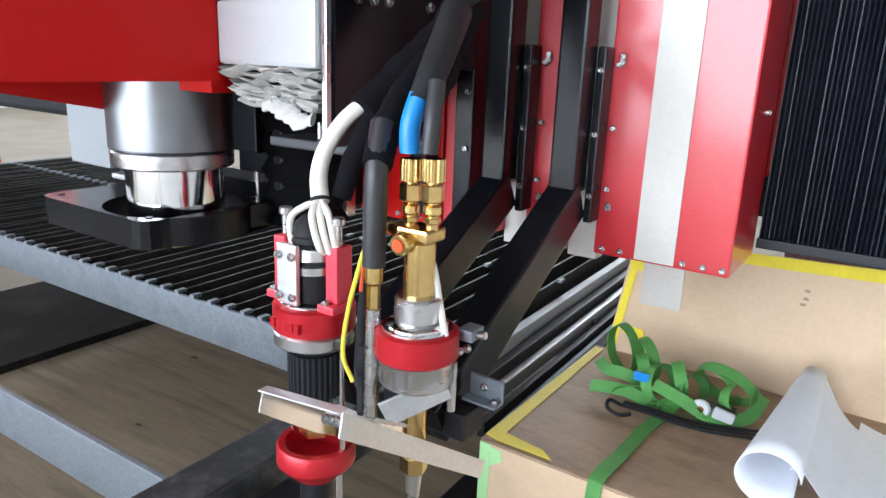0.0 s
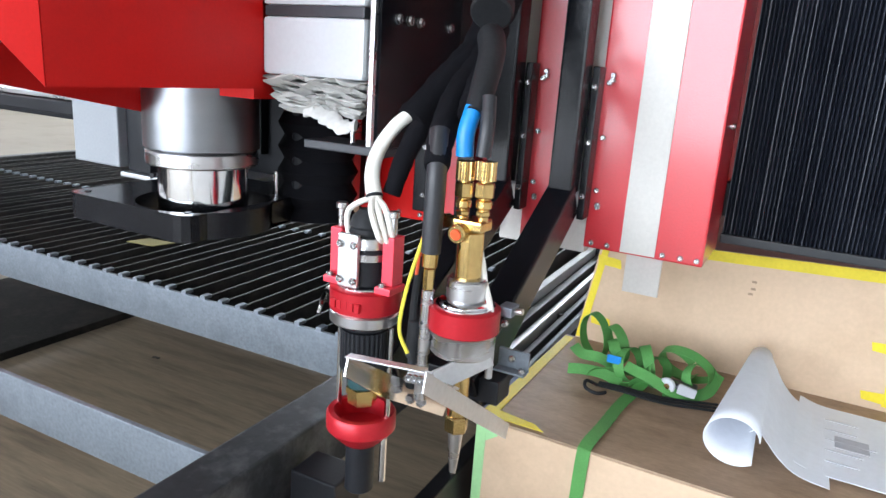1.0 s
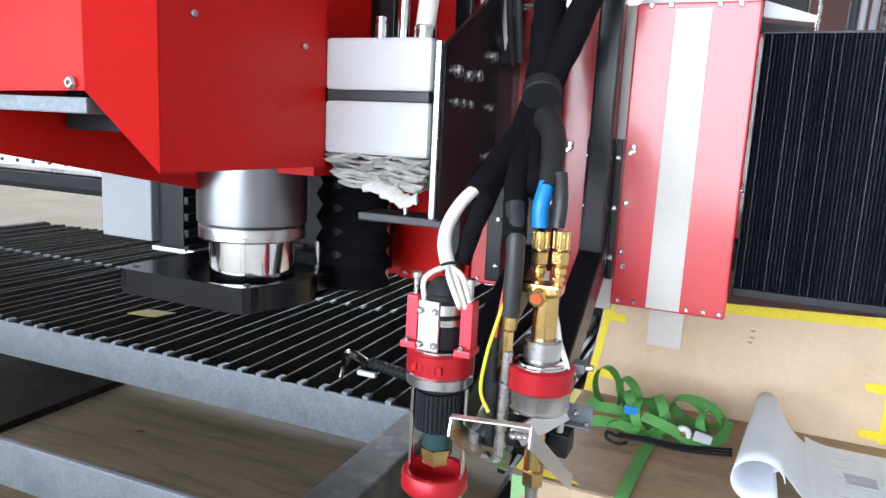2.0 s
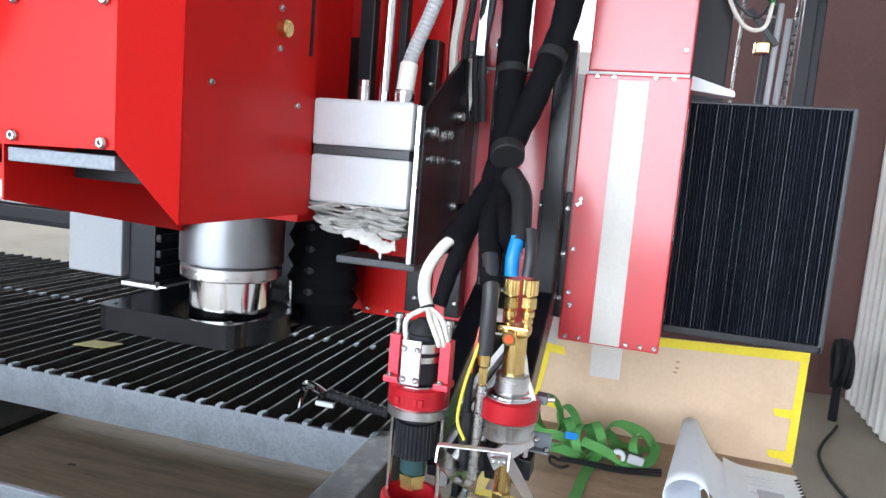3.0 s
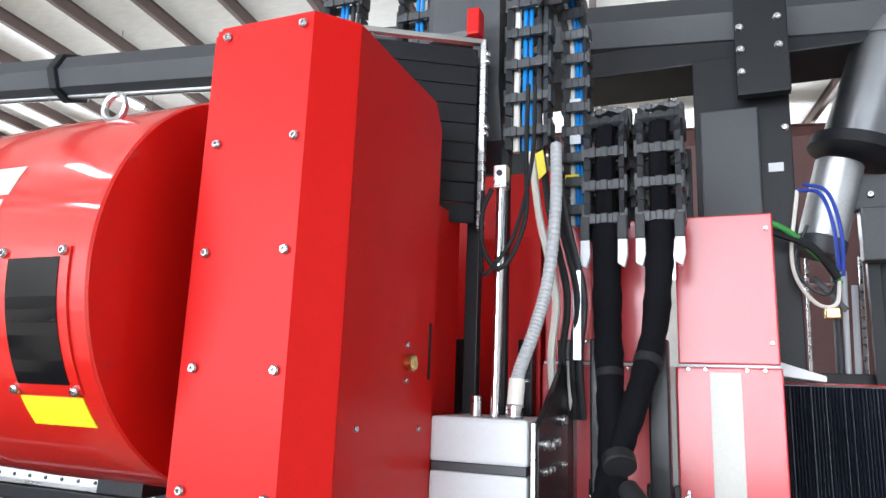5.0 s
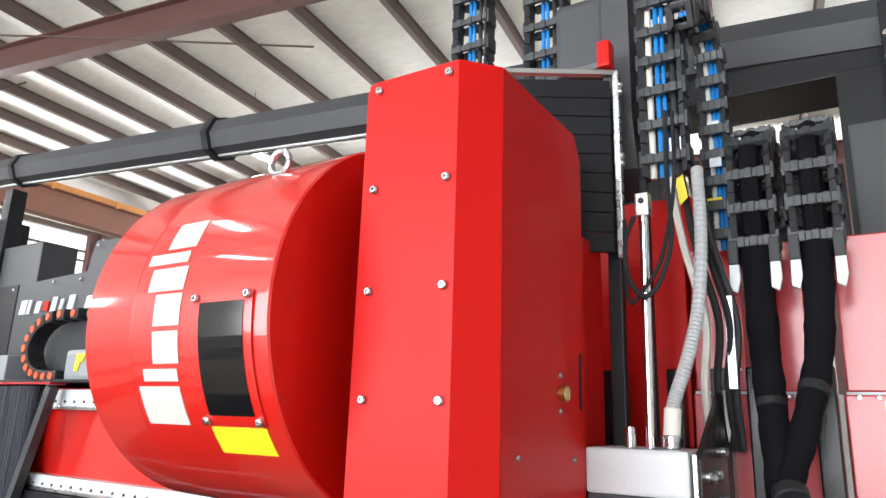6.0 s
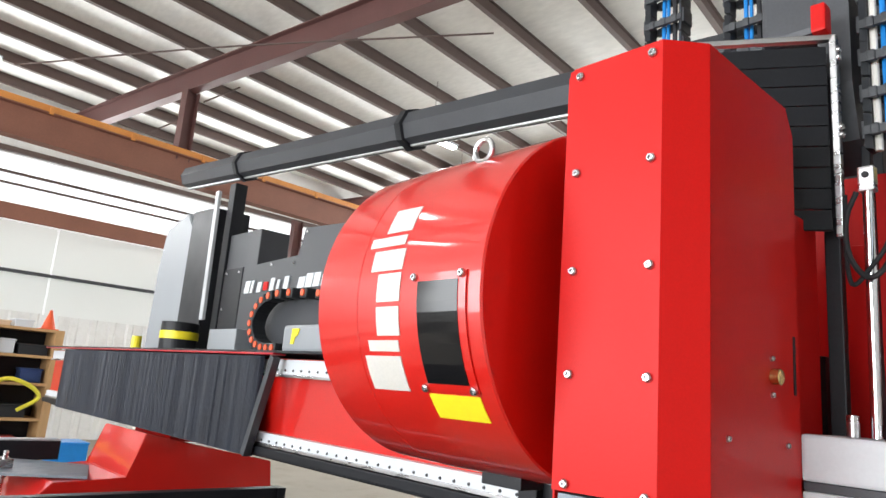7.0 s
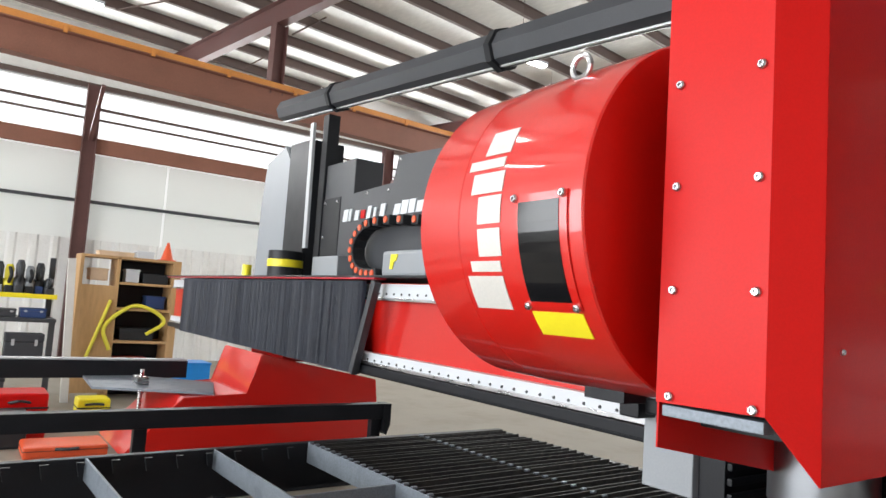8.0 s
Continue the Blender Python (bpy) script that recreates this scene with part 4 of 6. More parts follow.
def torch_arm(x, end):
    a = thing("torch_boom", "glossy black square-tube boom carrying a cutting torch", "support arm", (x, 1.2, 1.3), "torch booms")
    part("upright", beam((x, 1.235, 1.30), (x, 1.235, 1.9), 0.049, 0.056, 0.005, up=(0, 1, 0)), BLACK, a)
    part("outrigger", beam((x, 1.245, 1.285), (x + end, 0.80, 1.03), 0.056, 0.075, 0.005), BLACK, a)
    part("weld_cap", box(x - 0.027, x + 0.027, 1.206, 1.262, 1.298, 1.304, 0.002), STEEL, a, "bright weld bead")
    part("mount_flange", box(x + 0.0255, x + 0.041, 1.258, 1.30, 1.24, 1.55, 0.003), BLACK, a)
    part("mount_flange", box(x - 0.039, x - 0.0255, 1.264, 1.30, 1.28, 1.55, 0.003), BLACK, a)
    for z in (1.29, 1.4, 1.51):
        bolt(a, (x + 0.033, 1.258, z), (0, -1, 0), SMALL_BOLT)
        bolt(a, (x + 0.052, 1.296, z + 0.01), (0, -1, 0), SMALL_BOLT)
        bolt(a, (x - 0.032, 1.264, z), (0, -1, 0), SMALL_BOLT)
    for z in (1.265, 1.27, 1.535, 1.525):
        bolt(a, (x + 0.058, 1.296, z), (0, -1, 0), SMALL_BOLT)
    return a


torch_arm(-0.53, 0.0)
torch_arm(-0.388, 0.01)

# ---- plasma torch ----
OFFSET = Vector((-0.027, 0.055, -0.017))
PX, PY = -0.497, 0.68
pt = thing("plasma_torch", "plasma torch in red clamp rings with silver guard rods", "torch", (PX, PY, 0.94), "cutting torches")
part("clamp_ring", lathe((PX, PY, 1.174), (PX, PY, 1.211), ((0, 0.054), (0.06, 0.0565), (0.94, 0.0565), (1, 0.053), (1, 0.036)), 64), RED_ANOD, pt, "red anodised clamp ring", True)
part("steel_ring", rod((PX, PY, 1.153), (PX, PY, 1.1735), 0.0558, 64), STEEL, pt, "bare steel ring", True)
part("thin_washer", rod((PX, PY, 1.2105), (PX, PY, 1.215), 0.046, 40), CHROME, pt, "", True)
for i in range(5):
    part("engraving", box(PX - 0.026 + i * 0.011, PX - 0.018 + i * 0.011, PY - 0.0567, PY - 0.05, 1.184, 1.197, 0), RED_ANOD, pt)
part("body", rod((PX, PY, 1.215), (PX, PY, 1.288), 0.034, 40), BLACK_SATIN, pt, "black torch body", True)
part("steel_neck", lathe((PX, PY, 1.256), (PX, PY, 1.290), ((0, 0.036), (0.3, 0.036), (0.35, 0.033), (0.5, 0.033), (0.55, 0.036), (1, 0.034)), 40), STEEL, pt, "steel neck ring", True)
part("boot", lathe((PX, PY, 1.290), (PX, PY, 1.330), ((0, 0.027), (0.15, 0.0295), (0.3, 0.027), (0.4, 0.029), (0.75, 0.025), (1, 0.014)), 32), RUBBER, pt, "dark rubber boot", True)
part("front_plate", box(PX - 0.024, PX + 0.012, PY - 0.045, PY - 0.037, 1.216, 1.298, 0.003), ALUMINIUM, pt, "satin aluminium plate")
for x in (PX - 0.018, PX + 0.006):
    for z in (1.283, 1.228):
        bolt(pt, (x, PY - 0.045, z), (0, -1, 0), SMALL_BOLT)
for s in (-1, 1):
    ear = part("ear", box(PX + s * 0.048 - 0.010, PX + s * 0.048 + 0.010, PY - 0.018, PY + 0.012, 1.222, 1.297, 0.002), PINK, pt, "bright red ear plate")
    part("ear_foot", box(PX + s * 0.048 - 0.014, PX + s * 0.048 + 0.014, PY - 0.03, PY + 0.014, 1.2105, 1.2215, 0.002), PINK, ear)
    bolt(pt, (PX + s * 0.048 - 0.004, PY - 0.024, 1.2215), (0, 0, 1), SMALL_BOLT)
    part("guard_rod", rod((PX + s * 0.048, PY + 0.002, 0.970), (PX + s * 0.048, PY + 0.002, 1.149), 0.0045, 12), CHROME, pt, "", True)
    part("rod_top", rod((PX + s * 0.048, PY - 0.004, 1.297), (PX + s * 0.048, PY - 0.004, 1.328), 0.0055, 12), STEEL, pt, "", True)
    part("rod_head", rod((PX + s * 0.048, PY - 0.004, 1.325), (PX + s * 0.048, PY - 0.004, 1.335), 0.009, 12), STEEL, pt, "", True)
part("retaining_cap", fluted((PX, PY, 1.074), (PX, PY, 1.14), 0.0362, 0.0385, 30), BLACK_SATIN, pt, "black ribbed retaining cap")
part("cap_neck", rod((PX, PY, 1.1405), (PX, PY, 1.152), 0.036, 40), BLACK_SATIN, pt, "", True)
part("teal_ring", rod((PX, PY, 1.038), (PX, PY, 1.074), 0.0245, 36), material("teal_ceramic", (0.02, 0.055, 0.06), 0.3, 0, 0.1, 100, 8, 0.02), pt, "dark teal ring", True)
part("brass_nut", lathe((PX, PY, 1.008), (PX, PY, 1.038), ((0, 0.021), (0.08, 0.024), (0.6, 0.024), (0.65, 0.027), (1, 0.027)), 6), BRASS, pt, "brass hex shield")
part("lower_ring", lathe((PX, PY, 0.940), (PX, PY, 0.997), ((0.1, 0.026), (0, 0.03), (0.12, 0.037), (0.35, 0.050), (0.5, 0.057), (0.92, 0.057), (1, 0.054), (1, 0.045), (0.5, 0.040), (0.45, 0.02)), 64), RED_ANOD, pt, "red dished lower ring", True)
part("shaft", rod((PX, PY, 0.85), (PX, PY, 0.95), 0.024, 24), BLACK_SATIN, pt, "black lower shaft", True)
part("thin_pin", rod((PX + 0.045, PY, 0.88), (PX + 0.045, PY, 0.96), 0.006, 10), CHROME, pt, "", True)

# ---- gas torch ----
OFFSET = Vector((-0.011, 0.055, -0.037))
GX, GY = -0.345, 0.69
gt = thing("gas_torch", "brass gas cutting torch with paired fittings in a red ring", "torch", (GX, GY, 0.97), "cutting torches")
part("clamp_ring", lathe((GX, GY, 1.195), (GX, GY, 1.232), ((0, 0.050), (0.06, 0.0525), (0.94, 0.0525), (1, 0.049), (1, 0.034)), 64), RED_ANOD, gt, "red anodised clamp ring", True)
part("ring_lug", box(GX - 0.057, GX - 0.045, GY - 0.03, GY - 0.015, 1.203, 1.215, 0.003), RED_ANOD, gt)
part("steel_ring", lathe((GX, GY, 1.160), (GX, GY, 1.1945), ((0, 0.045), (0.1, 0.048), (0.9, 0.048), (1, 0.049)), 64), STEEL, gt, "bare steel ring", True)
part("washer", lathe((GX, GY, 1.2325), (GX, GY, 1.242), ((0, 0.044), (0.3, 0.044), (0.35, 0.039), (0.7, 0.039), (1, 0.034)), 48), CHROME, gt, "stepped steel washer", True)
part("steel_collar", rod((GX, GY, 1.242), (GX, GY, 1.275), 0.0295, 48), STEEL, gt, "turned steel collar", True)
part("barrel", rod((GX, GY, 1.268), (GX, GY, 1.345), 0.0195, 40), BRASS, gt, "polished brass barrel", True)
part("valve_block", box(GX - 0.022, GX + 0.024, GY - 0.022, GY + 0.02, 1.345, 1.362, 0.004), BRASS, gt, "brass valve block")
v = part("valve_stem", rod((GX - 0.006, GY - 0.02, 1.345), (GX - 0.006, GY - 0.036, 1.343), 0.014, 12), BRASS, gt, "brass valve stem", True)
part("red_dot", rod((GX - 0.006, GY - 0.036, 1.343), (GX - 0.006, GY - 0.038, 1.3425), 0.008, 16), ORANGE, v, "orange-red dot", True)
part("side_valve", rod((GX - 0.02, GY, 1.352), (GX - 0.048, GY, 1.352), 0.010, 8), BRASS, gt, "brass side valve")
for x, dz in ((GX - 0.0155, 0.0), (GX + 0.0165, 0.003)):
    part("nipple", rod((x, GY, 1.358), (x, GY, 1.44 + dz), 0.0075, 16), BRASS, gt, "", True)
    part("hex_nut", rod((x, GY, 1.364 + dz), (x, GY, 1.372 + dz), 0.0105, 6), BRASS, gt)
    part("collar", lathe((x, GY, 1.374 + dz), (x, GY, 1.388 + dz), ((0, 0.009), (0.2, 0.0115), (0.8, 0.0115), (1, 0.008)), 20), BRASS, gt, "", True)
    part("long_nut", rod((x, GY, 1.390 + dz), (x, GY, 1.412 + dz), 0.0142, 6), BRASS, gt)
    part("ferrule", fluted((x, GY, 1.415 + dz), (x, GY, 1.441 + dz), 0.0122, 0.0138, 12), BRASS, gt, "ribbed brass ferrule")
part("mixer", rod((GX, GY, 1.055), (GX, GY, 1.160), 0.016, 28), BRASS, gt, "brass mixer tube", True)
part("tip_nut", rod((GX, GY, 1.028), (GX, GY, 1.055), 0.0185, 6), BRASS, gt, "brass tip nut")
part("tip", lathe((GX, GY, 0.955), (GX, GY, 1.028), ((0, 0.005), (0.1, 0.006), (0.6, 0.0095), (1, 0.012)), 24), STEEL, gt, "steel cutting tip", True)
# igniter fitting and wires between the torches
OFFSET = Vector((-0.017, 0.055, -0.028))
ig = thing("gas_igniter", "slim igniter tube with brass fittings beside the torch", "igniter", (-0.39, 0.665, 1.1))
part("hose", sweep([(-0.386, 0.66, 1.30), (-0.385, 0.66, 1.36), (-0.387, 0.665, 1.42), (-0.40, 0.69, 1.47)], 0.0145, 16), HOSE_GREY, ig, "grey-black hose", True)
part("ferrule", rod((-0.386, 0.66, 1.278), (-0.386, 0.66, 1.302), 0.0115, 16), BRASS, ig, "brass ferrule", True)
part("nut", rod((-0.386, 0.66, 1.245), (-0.386, 0.66, 1.277), 0.0085, 6), BRASS, ig)
part("tube", rod((-0.389, 0.66, 1.07), (-0.386, 0.66, 1.245), 0.0095, 16), STEEL, ig, "bare steel tube", True)
part("hole", rod((-0.3885, 0.650, 1.195), (-0.3885, 0.652, 1.195), 0.003, 10), CHARCOAL, ig)
w = thing("sensor_wires", "yellow-green, red and black sensor wires", "wires", (-0.41, 0.65, 1.1))
part("yellow_wire", sweep([(-0.388, 0.655, 1.345), (-0.40, 0.65, 1.30), (-0.414, 0.645, 1.24), (-0.42, 0.642, 1.18), (-0.406, 0.645, 1.145)], 0.0029, 8), CABLE_YELLOW, w, "yellow-green wire", True)
part("red_wire", sweep([(-0.40, 0.668, 1.345), (-0.405, 0.665, 1.30), (-0.408, 0.662, 1.262)], 0.0028, 6), ORANGE, w, "orange-red wire", True)
part("black_cable", sweep([(-0.405, 0.668, 1.29), (-0.412, 0.668, 1.2), (-0.408, 0.67, 1.08)], (0.0055, 0.009), 10), RUBBER, w, "black cable", True)
part("cable_boot", rod((-0.411, 0.668, 1.13), (-0.409, 0.669, 1.19), 0.011, 14), RUBBER, w, "", True)
part("pale_tube", sweep([(-0.335, 0.70, 1.33), (-0.322, 0.70, 1.29), (-0.315, 0.70, 1.26), (-0.298, 0.69, 1.225), (-0.30, 0.70, 1.20)], 0.0045, 8), CABLE_WHITE, w, "pale plastic tube", True)

# ---- hoses ----
TORCHES, OFFSET = OFFSET, Vector()


def hose(points, *rest):
    """A hose hanging from a fixed top, its lower end following the torches."""
    return sweep([Vector(p) + TORCHES * min(1.0, max(0.0, (1.8 - p[2]) / 0.25)) for p in points], *rest)


hb = thing("hose_bundle", "black sleeved hose bundles crossing down to the torches", "hoses", (-0.45, 1.0, 1.4))
part("right_sleeve", hose([(-0.368, 1.16, 2.18), (-0.375, 1.14, 2.05), (-0.388, 1.11, 1.90), (-0.425, 1.04, 1.74), (-0.45, 0.96, 1.63), (-0.43, 0.88, 1.56), (-0.40, 0.80, 1.52), (-0.375, 0.735, 1.49)], (0.034, 0.021), 18, None, 8, 0.08), SLEEVE, hb, "", True)
part("left_sleeve", hose([(-0.50, 1.16, 2.18), (-0.498, 1.14, 1.95), (-0.485, 1.09, 1.78), (-0.465, 1.0, 1.66), (-0.46, 0.92, 1.585), (-0.47, 0.84, 1.535), (-0.49, 0.76, 1.47)], (0.036, 0.026), 18, None, 8, 0.08), SLEEVE, hb, "", True)
part("middle_sleeve", hose([(-0.455, 0.97, 1.62), (-0.44, 0.87, 1.555), (-0.425, 0.78, 1.51), (-0.402, 0.70, 1.46), (-0.388, 0.665, 1.42)], (0.026, 0.018), 16, None, 8, 0.06), SLEEVE, hb, "", True)
part("low_sleeve", hose([(-0.485, 0.84, 1.53), (-0.475, 0.78, 1.48), (-0.485, 0.74, 1.42), (-0.495, 0.72, 1.36)], (0.02, 0.014), 14, None, 8, 0.06), SLEEVE, hb, "", True)
for p, q, r in (((-0.452, 0.965, 1.634), (-0.446, 0.945, 1.615), 0.039), ((-0.398, 1.09, 1.85), (-0.402, 1.08, 1.83), 0.036), ((-0.49, 1.105, 1.82), (-0.488, 1.1, 1.8), 0.036)):
    part("tie", rod(p, q, r * 0.9, 20), RUBBER, hb, "black cable tie", True)
part("blue_hose", hose([(GX - 0.013, GY, 1.438), (GX - 0.014, GY + 0.001, 1.47), (GX - 0.010, GY + 0.012, 1.505)], 0.0125, 14), BLUE, hb, "bright blue hose end", True)
part("black_hose", hose([(GX + 0.015, GY, 1.440), (GX + 0.016, GY + 0.004, 1.48), (GX + 0.008, GY + 0.02, 1.52)], 0.0105, 12), HOSE_GREY, hb, "black hose end", True)
part("grey_sleeve", hose([(GX - 0.006, GY + 0.01, 1.495), (GX - 0.012, GY + 0.04, 1.53), (GX - 0.03, GY + 0.1, 1.575), (-0.41, 0.86, 1.60)], (0.0165, 0.022), 18), RUBBER, hb, "smooth black sleeve", True)
OFFSET = TORCHES
wc = thing("torch_leads", "white torch lead splitting into four thin cables", "cables", (PX, 0.7, 1.3))
part("lead", sweep([(-0.488, 0.765, 1.487), (-0.507, 0.742, 1.463), (-0.523, 0.722, 1.425), (-0.522, 0.706, 1.39), (-0.508, 0.694, 1.356)], (0.0105, 0.0125), 16), CABLE_WHITE, wc, "thick white lead", True)
part("tie", rod((-0.510, 0.6955, 1.362), (-0.508, 0.694, 1.357), 0.0136, 16), RUBBER, wc, "black tie")
for m, e in (((-0.538, 0.672, 1.338), (-0.536, 0.668, 1.305)), ((-0.474, 0.674, 1.346), (-0.458, 0.67, 1.305)), ((-0.482, 0.667, 1.343), (-0.464, 0.661, 1.308)), ((-0.492, 0.662, 1.346), (-0.471, 0.652, 1.312))):
    part("thin_cable", sweep([(-0.508, 0.694, 1.36), m, e, (e[0], e[1] + 0.012, e[2] - 0.012)], 0.0048, 10), CABLE_WHITE, wc, "", True)

# ---- torch brackets ----
OFFSET = Vector((0.006, 0.018, -0.034))
br = thing("spatter_shield", "thin bent sheet-metal spatter shield below the torches", "shield", (-0.38, 0.6, 1.05))
part("front_edge", beam((-0.434, 0.540, 1.196), (-0.322, 0.546, 1.204), 0.014, 0.002, 0.0005), ALUMINIUM, br, "bright folded front edge")
part("left_wing", prism([(0.540, 1.195), (0.533, 1.170), (0.62, 1.105), (0.82, 0.985), (0.84, 1.01)], "x", -0.4345, -0.4325), CHROME, br, "mirror-polished wing")
part("right_wing", prism([(0.546, 1.203), (0.540, 1.176), (0.835, 0.972), (0.845, 0.996)], "x", -0.3225, -0.3205), ALUMINIUM, br, "scuffed pale wing")
part("nut_plate", box(-0.352, -0.324, 0.552, 0.572, 1.180, 1.192, 0.002), OFFWHITE, br)
part("stay", beam((-0.34, 0.57, 1.182), (GX, GY - 0.01, 1.12), 0.012, 0.004, 0.001), STEEL, br)
for c in ((-0.346, 0.55, 1.186), (-0.338, 0.55, 1.187), (-0.330, 0.55, 1.188)):
    bolt(br, c, (0, -1, 0), SMALL_BOLT)
OFFSET = TORCHES
bk = thing("torch_bracket", "bare aluminium torch mounting bracket with bolts", "bracket", (-0.33, 0.75, 1.1))
part("web_plate", beam((-0.355, 0.645, 1.115), (-0.296, 0.696, 1.153), 0.005, 0.034, 0.001), ALUMINIUM, bk)
part("angle", box(-0.325, -0.272, 0.80, 0.806, 1.09, 1.124, 0.002), GALV, bk)
part("angle_foot", box(-0.325, -0.272, 0.78, 0.7995, 1.09, 1.094, 0.001), GALV, bk)
part("channel", box(-0.300, -0.278, 0.72, 0.75, 1.207, 1.222, 0.002), GALV, bk)
part("bolt_shaft", rod((-0.278, 0.735, 1.214), (-0.266, 0.735, 1.216), 0.005, 10), STEEL, bk)
for c, d in (((-0.33, 0.765, 1.14), (0, -1, 0)), ((-0.31, 0.745, 1.18), (0, -1, 0)), ((-0.30, 0.80, 1.11), (0, -1, 0)), ((-0.28, 0.79, 1.094), (0, 0, 1)), ((-0.295, 0.74, 1.19), (0, -1, 0))):
    bolt(bk, c, d, SMALL_BOLT)
part("tee_mount", box(-0.44, -0.30, 0.75, 0.80, 1.045, 1.085, 0.003), BLACK_SATIN, bk, "black mounting block")
part("hex_head", rod((-0.40, 0.69, 1.05), (-0.40, 0.68, 1.05), 0.008, 6), STEEL, bk)
part("drop_pin", rod((-0.31, 0.73, 1.10), (-0.31, 0.73, 1.17), 0.006, 10), STEEL, bk)

OFFSET = Vector()

# ---- cable chains ----


def chain_mesh(w, d, h):
    """One ladder-like chain link: a crossbar front and back that join two taller side plates."""
    bm = bmesh.new()
    loops = []
    for x, y, z in ((w / 2 + 0.007, d / 2 + 0.008, -0.011), (w / 2 + 0.007, d / 2 + 0.008, 0.011), (w / 2 - 0.007, d / 2 - 0.004, 0.011), (w / 2 - 0.007, d / 2 - 0.004, -0.011)):
        loops.append([bm.verts.new((sx * x, sy * y, z)) for sx, sy in ((1, 1), (-1, 1), (-1, -1), (1, -1))])
    sides = []
    for i, (p, q) in enumerate(zip(loops, loops[1:] + loops[:1])):
        for k in range(4):
            f = bm.faces.new((p[k], p[(k + 1) % 4], q[(k + 1) % 4], q[k]))
            if i in (1, 3) and k in (1, 3):
                sides.append((f, 1 if i == 1 else -1))
    for f, way in sides:
        top = bmesh.ops.extrude_discrete_faces(bm, faces=[f])["faces"][0]
        for v in top.verts:
            v.co.z = way * (h / 2 - 0.001)
    return finish(bm, "link", CHAINGREY)


def chain(name_label, points, w, d, h, cables=(), pins=False):
    c = thing("cable_chain", name_label, "cable chain", points[0], "cable chains")
    mesh = chain_mesh(w, d, h)
    rib = finish(box(-0.010, 0.010, -0.009, 0.009, -0.014, 0.014, 0.004), "rib", CHAINGREY)
    lug = finish(box(-0.006, 0.006, -d / 2 - 0.004, d / 2 + 0.004, -h * 0.22, h * 0.3, 0.004), "side_lug", CHAINGREY)
    ln = smooth_line(points, 40)
    run, nxt = 0.0, h / 2
    for a, b in zip(ln, ln[1:]):
        run += (b - a).length
        if run >= nxt:
            nxt += h
            q = (b - a).normalized()
            side = Vector((1, 0, 0))
            f = q.cross(side).normalized()
            m = Matrix((side, f, q)).transposed().to_4x4()
            m.translation = b
            lk = piece("link", mesh, c, m)
            for s in (-1, 1):
                piece("side_lug", lug, lk, Matrix.Translation((s * (w / 2 + 0.009), 0, 0)))
                for g in (-0.34, 0.0, 0.34):
                    piece("rib", rib, lk, Matrix.Translation((w * g, s * (d / 2 + 0.003), 0)))
            if pins:
                part("pin", rod(b + Vector((w / 2 + 0.008, 0, 0)), b + Vector((w / 2 + 0.014, 0, 0)), 0.016, 10), ORANGE, c, "red link pin")
    for off, r, mat in cables:
        part("cable", sweep([Vector(p) + Vector((off, 0, 0)) for p in points], r, 8, None, 10), mat, c, "", True)
    return c


BL = ((-0.012, 0.007, BLUE), (0.004, 0.006, BLUE), (0.028, 0.008, HOSE_GREY), (-0.034, 0.009, CABLE_WHITE))
chain("black cable chain with blue hoses hanging beside the spindle", [(-0.69, 1.10, 2.38), (-0.69, 1.10, 2.7), (-0.69, 1.12, 3.05), (-0.69, 1.17, 3.3)], 0.10, 0.045, 0.092, BL)
chain("black cable chain with coloured hoses seen edge-on", [(-0.585, 1.22, 2.2), (-0.585, 1.22, 2.5), (-0.585, 1.2, 2.75), (-0.60, 1.12, 2.84), (-0.62, 1.04, 2.80)], 0.05, 0.05, 0.072, ((0.0, 0.007, BLUE), (0.012, 0.006, BLUE), (-0.014, 0.008, CABLE_WHITE)), True)
chain("black torch cable chain curving over towards the bridge", [(-0.502, 1.16, 2.15), (-0.502, 1.16, 2.3), (-0.502, 1.17, 2.42), (-0.502, 1.24, 2.50), (-0.502, 1.34, 2.49), (-0.502, 1.40, 2.40), (-0.502, 1.41, 2.25)], 0.086, 0.04, 0.088, ((0, 0.026, SLEEVE),))
chain("black torch cable chain curving over towards the bridge", [(-0.368, 1.16, 2.15), (-0.368, 1.16, 2.3), (-0.368, 1.17, 2.42), (-0.368, 1.24, 2.50), (-0.368, 1.34, 2.49), (-0.368, 1.40, 2.40), (-0.368, 1.41, 2.25)], 0.090, 0.04, 0.088, ((0, 0.026, SLEEVE),))
for x in (-1.37, -1.09):
    chain("black vertical cable chain with blue hoses above the tower", [(x, 1.25, 2.56), (x, 1.25, 2.8), (x, 1.25, 3.1), (x, 1.25, 3.5)], 0.12, 0.05, 0.10, BL[:3])
for x in (-0.55, -0.458, -0.415, -0.323):
    t = thing("chain_clip", "white plastic end clip of a cable chain", "clip", (x, 1.14, 2.05), "chain clips")
    part("clip", prism([(x - 0.010, 2.17), (x + 0.010, 2.17), (x + 0.012, 2.10), (x + 0.004, 2.07), (x - 0.012, 2.08)], "y", 1.13, 1.15, 0.001), OFFWHITE, t)
    part("jaw", box(x - 0.012, x + 0.012, 1.125, 1.16, 2.14, 2.2, 0.003), CHARCOAL, t)
tagm = thing("yellow_tag", "small yellow cable tags among the hoses", "cable tag", (-0.6, 1.15, 2.25))
part("tag", box(-0.612, -0.575, 1.185, 1.19, 2.305, 2.335, 0.001), YELLOW, tagm)
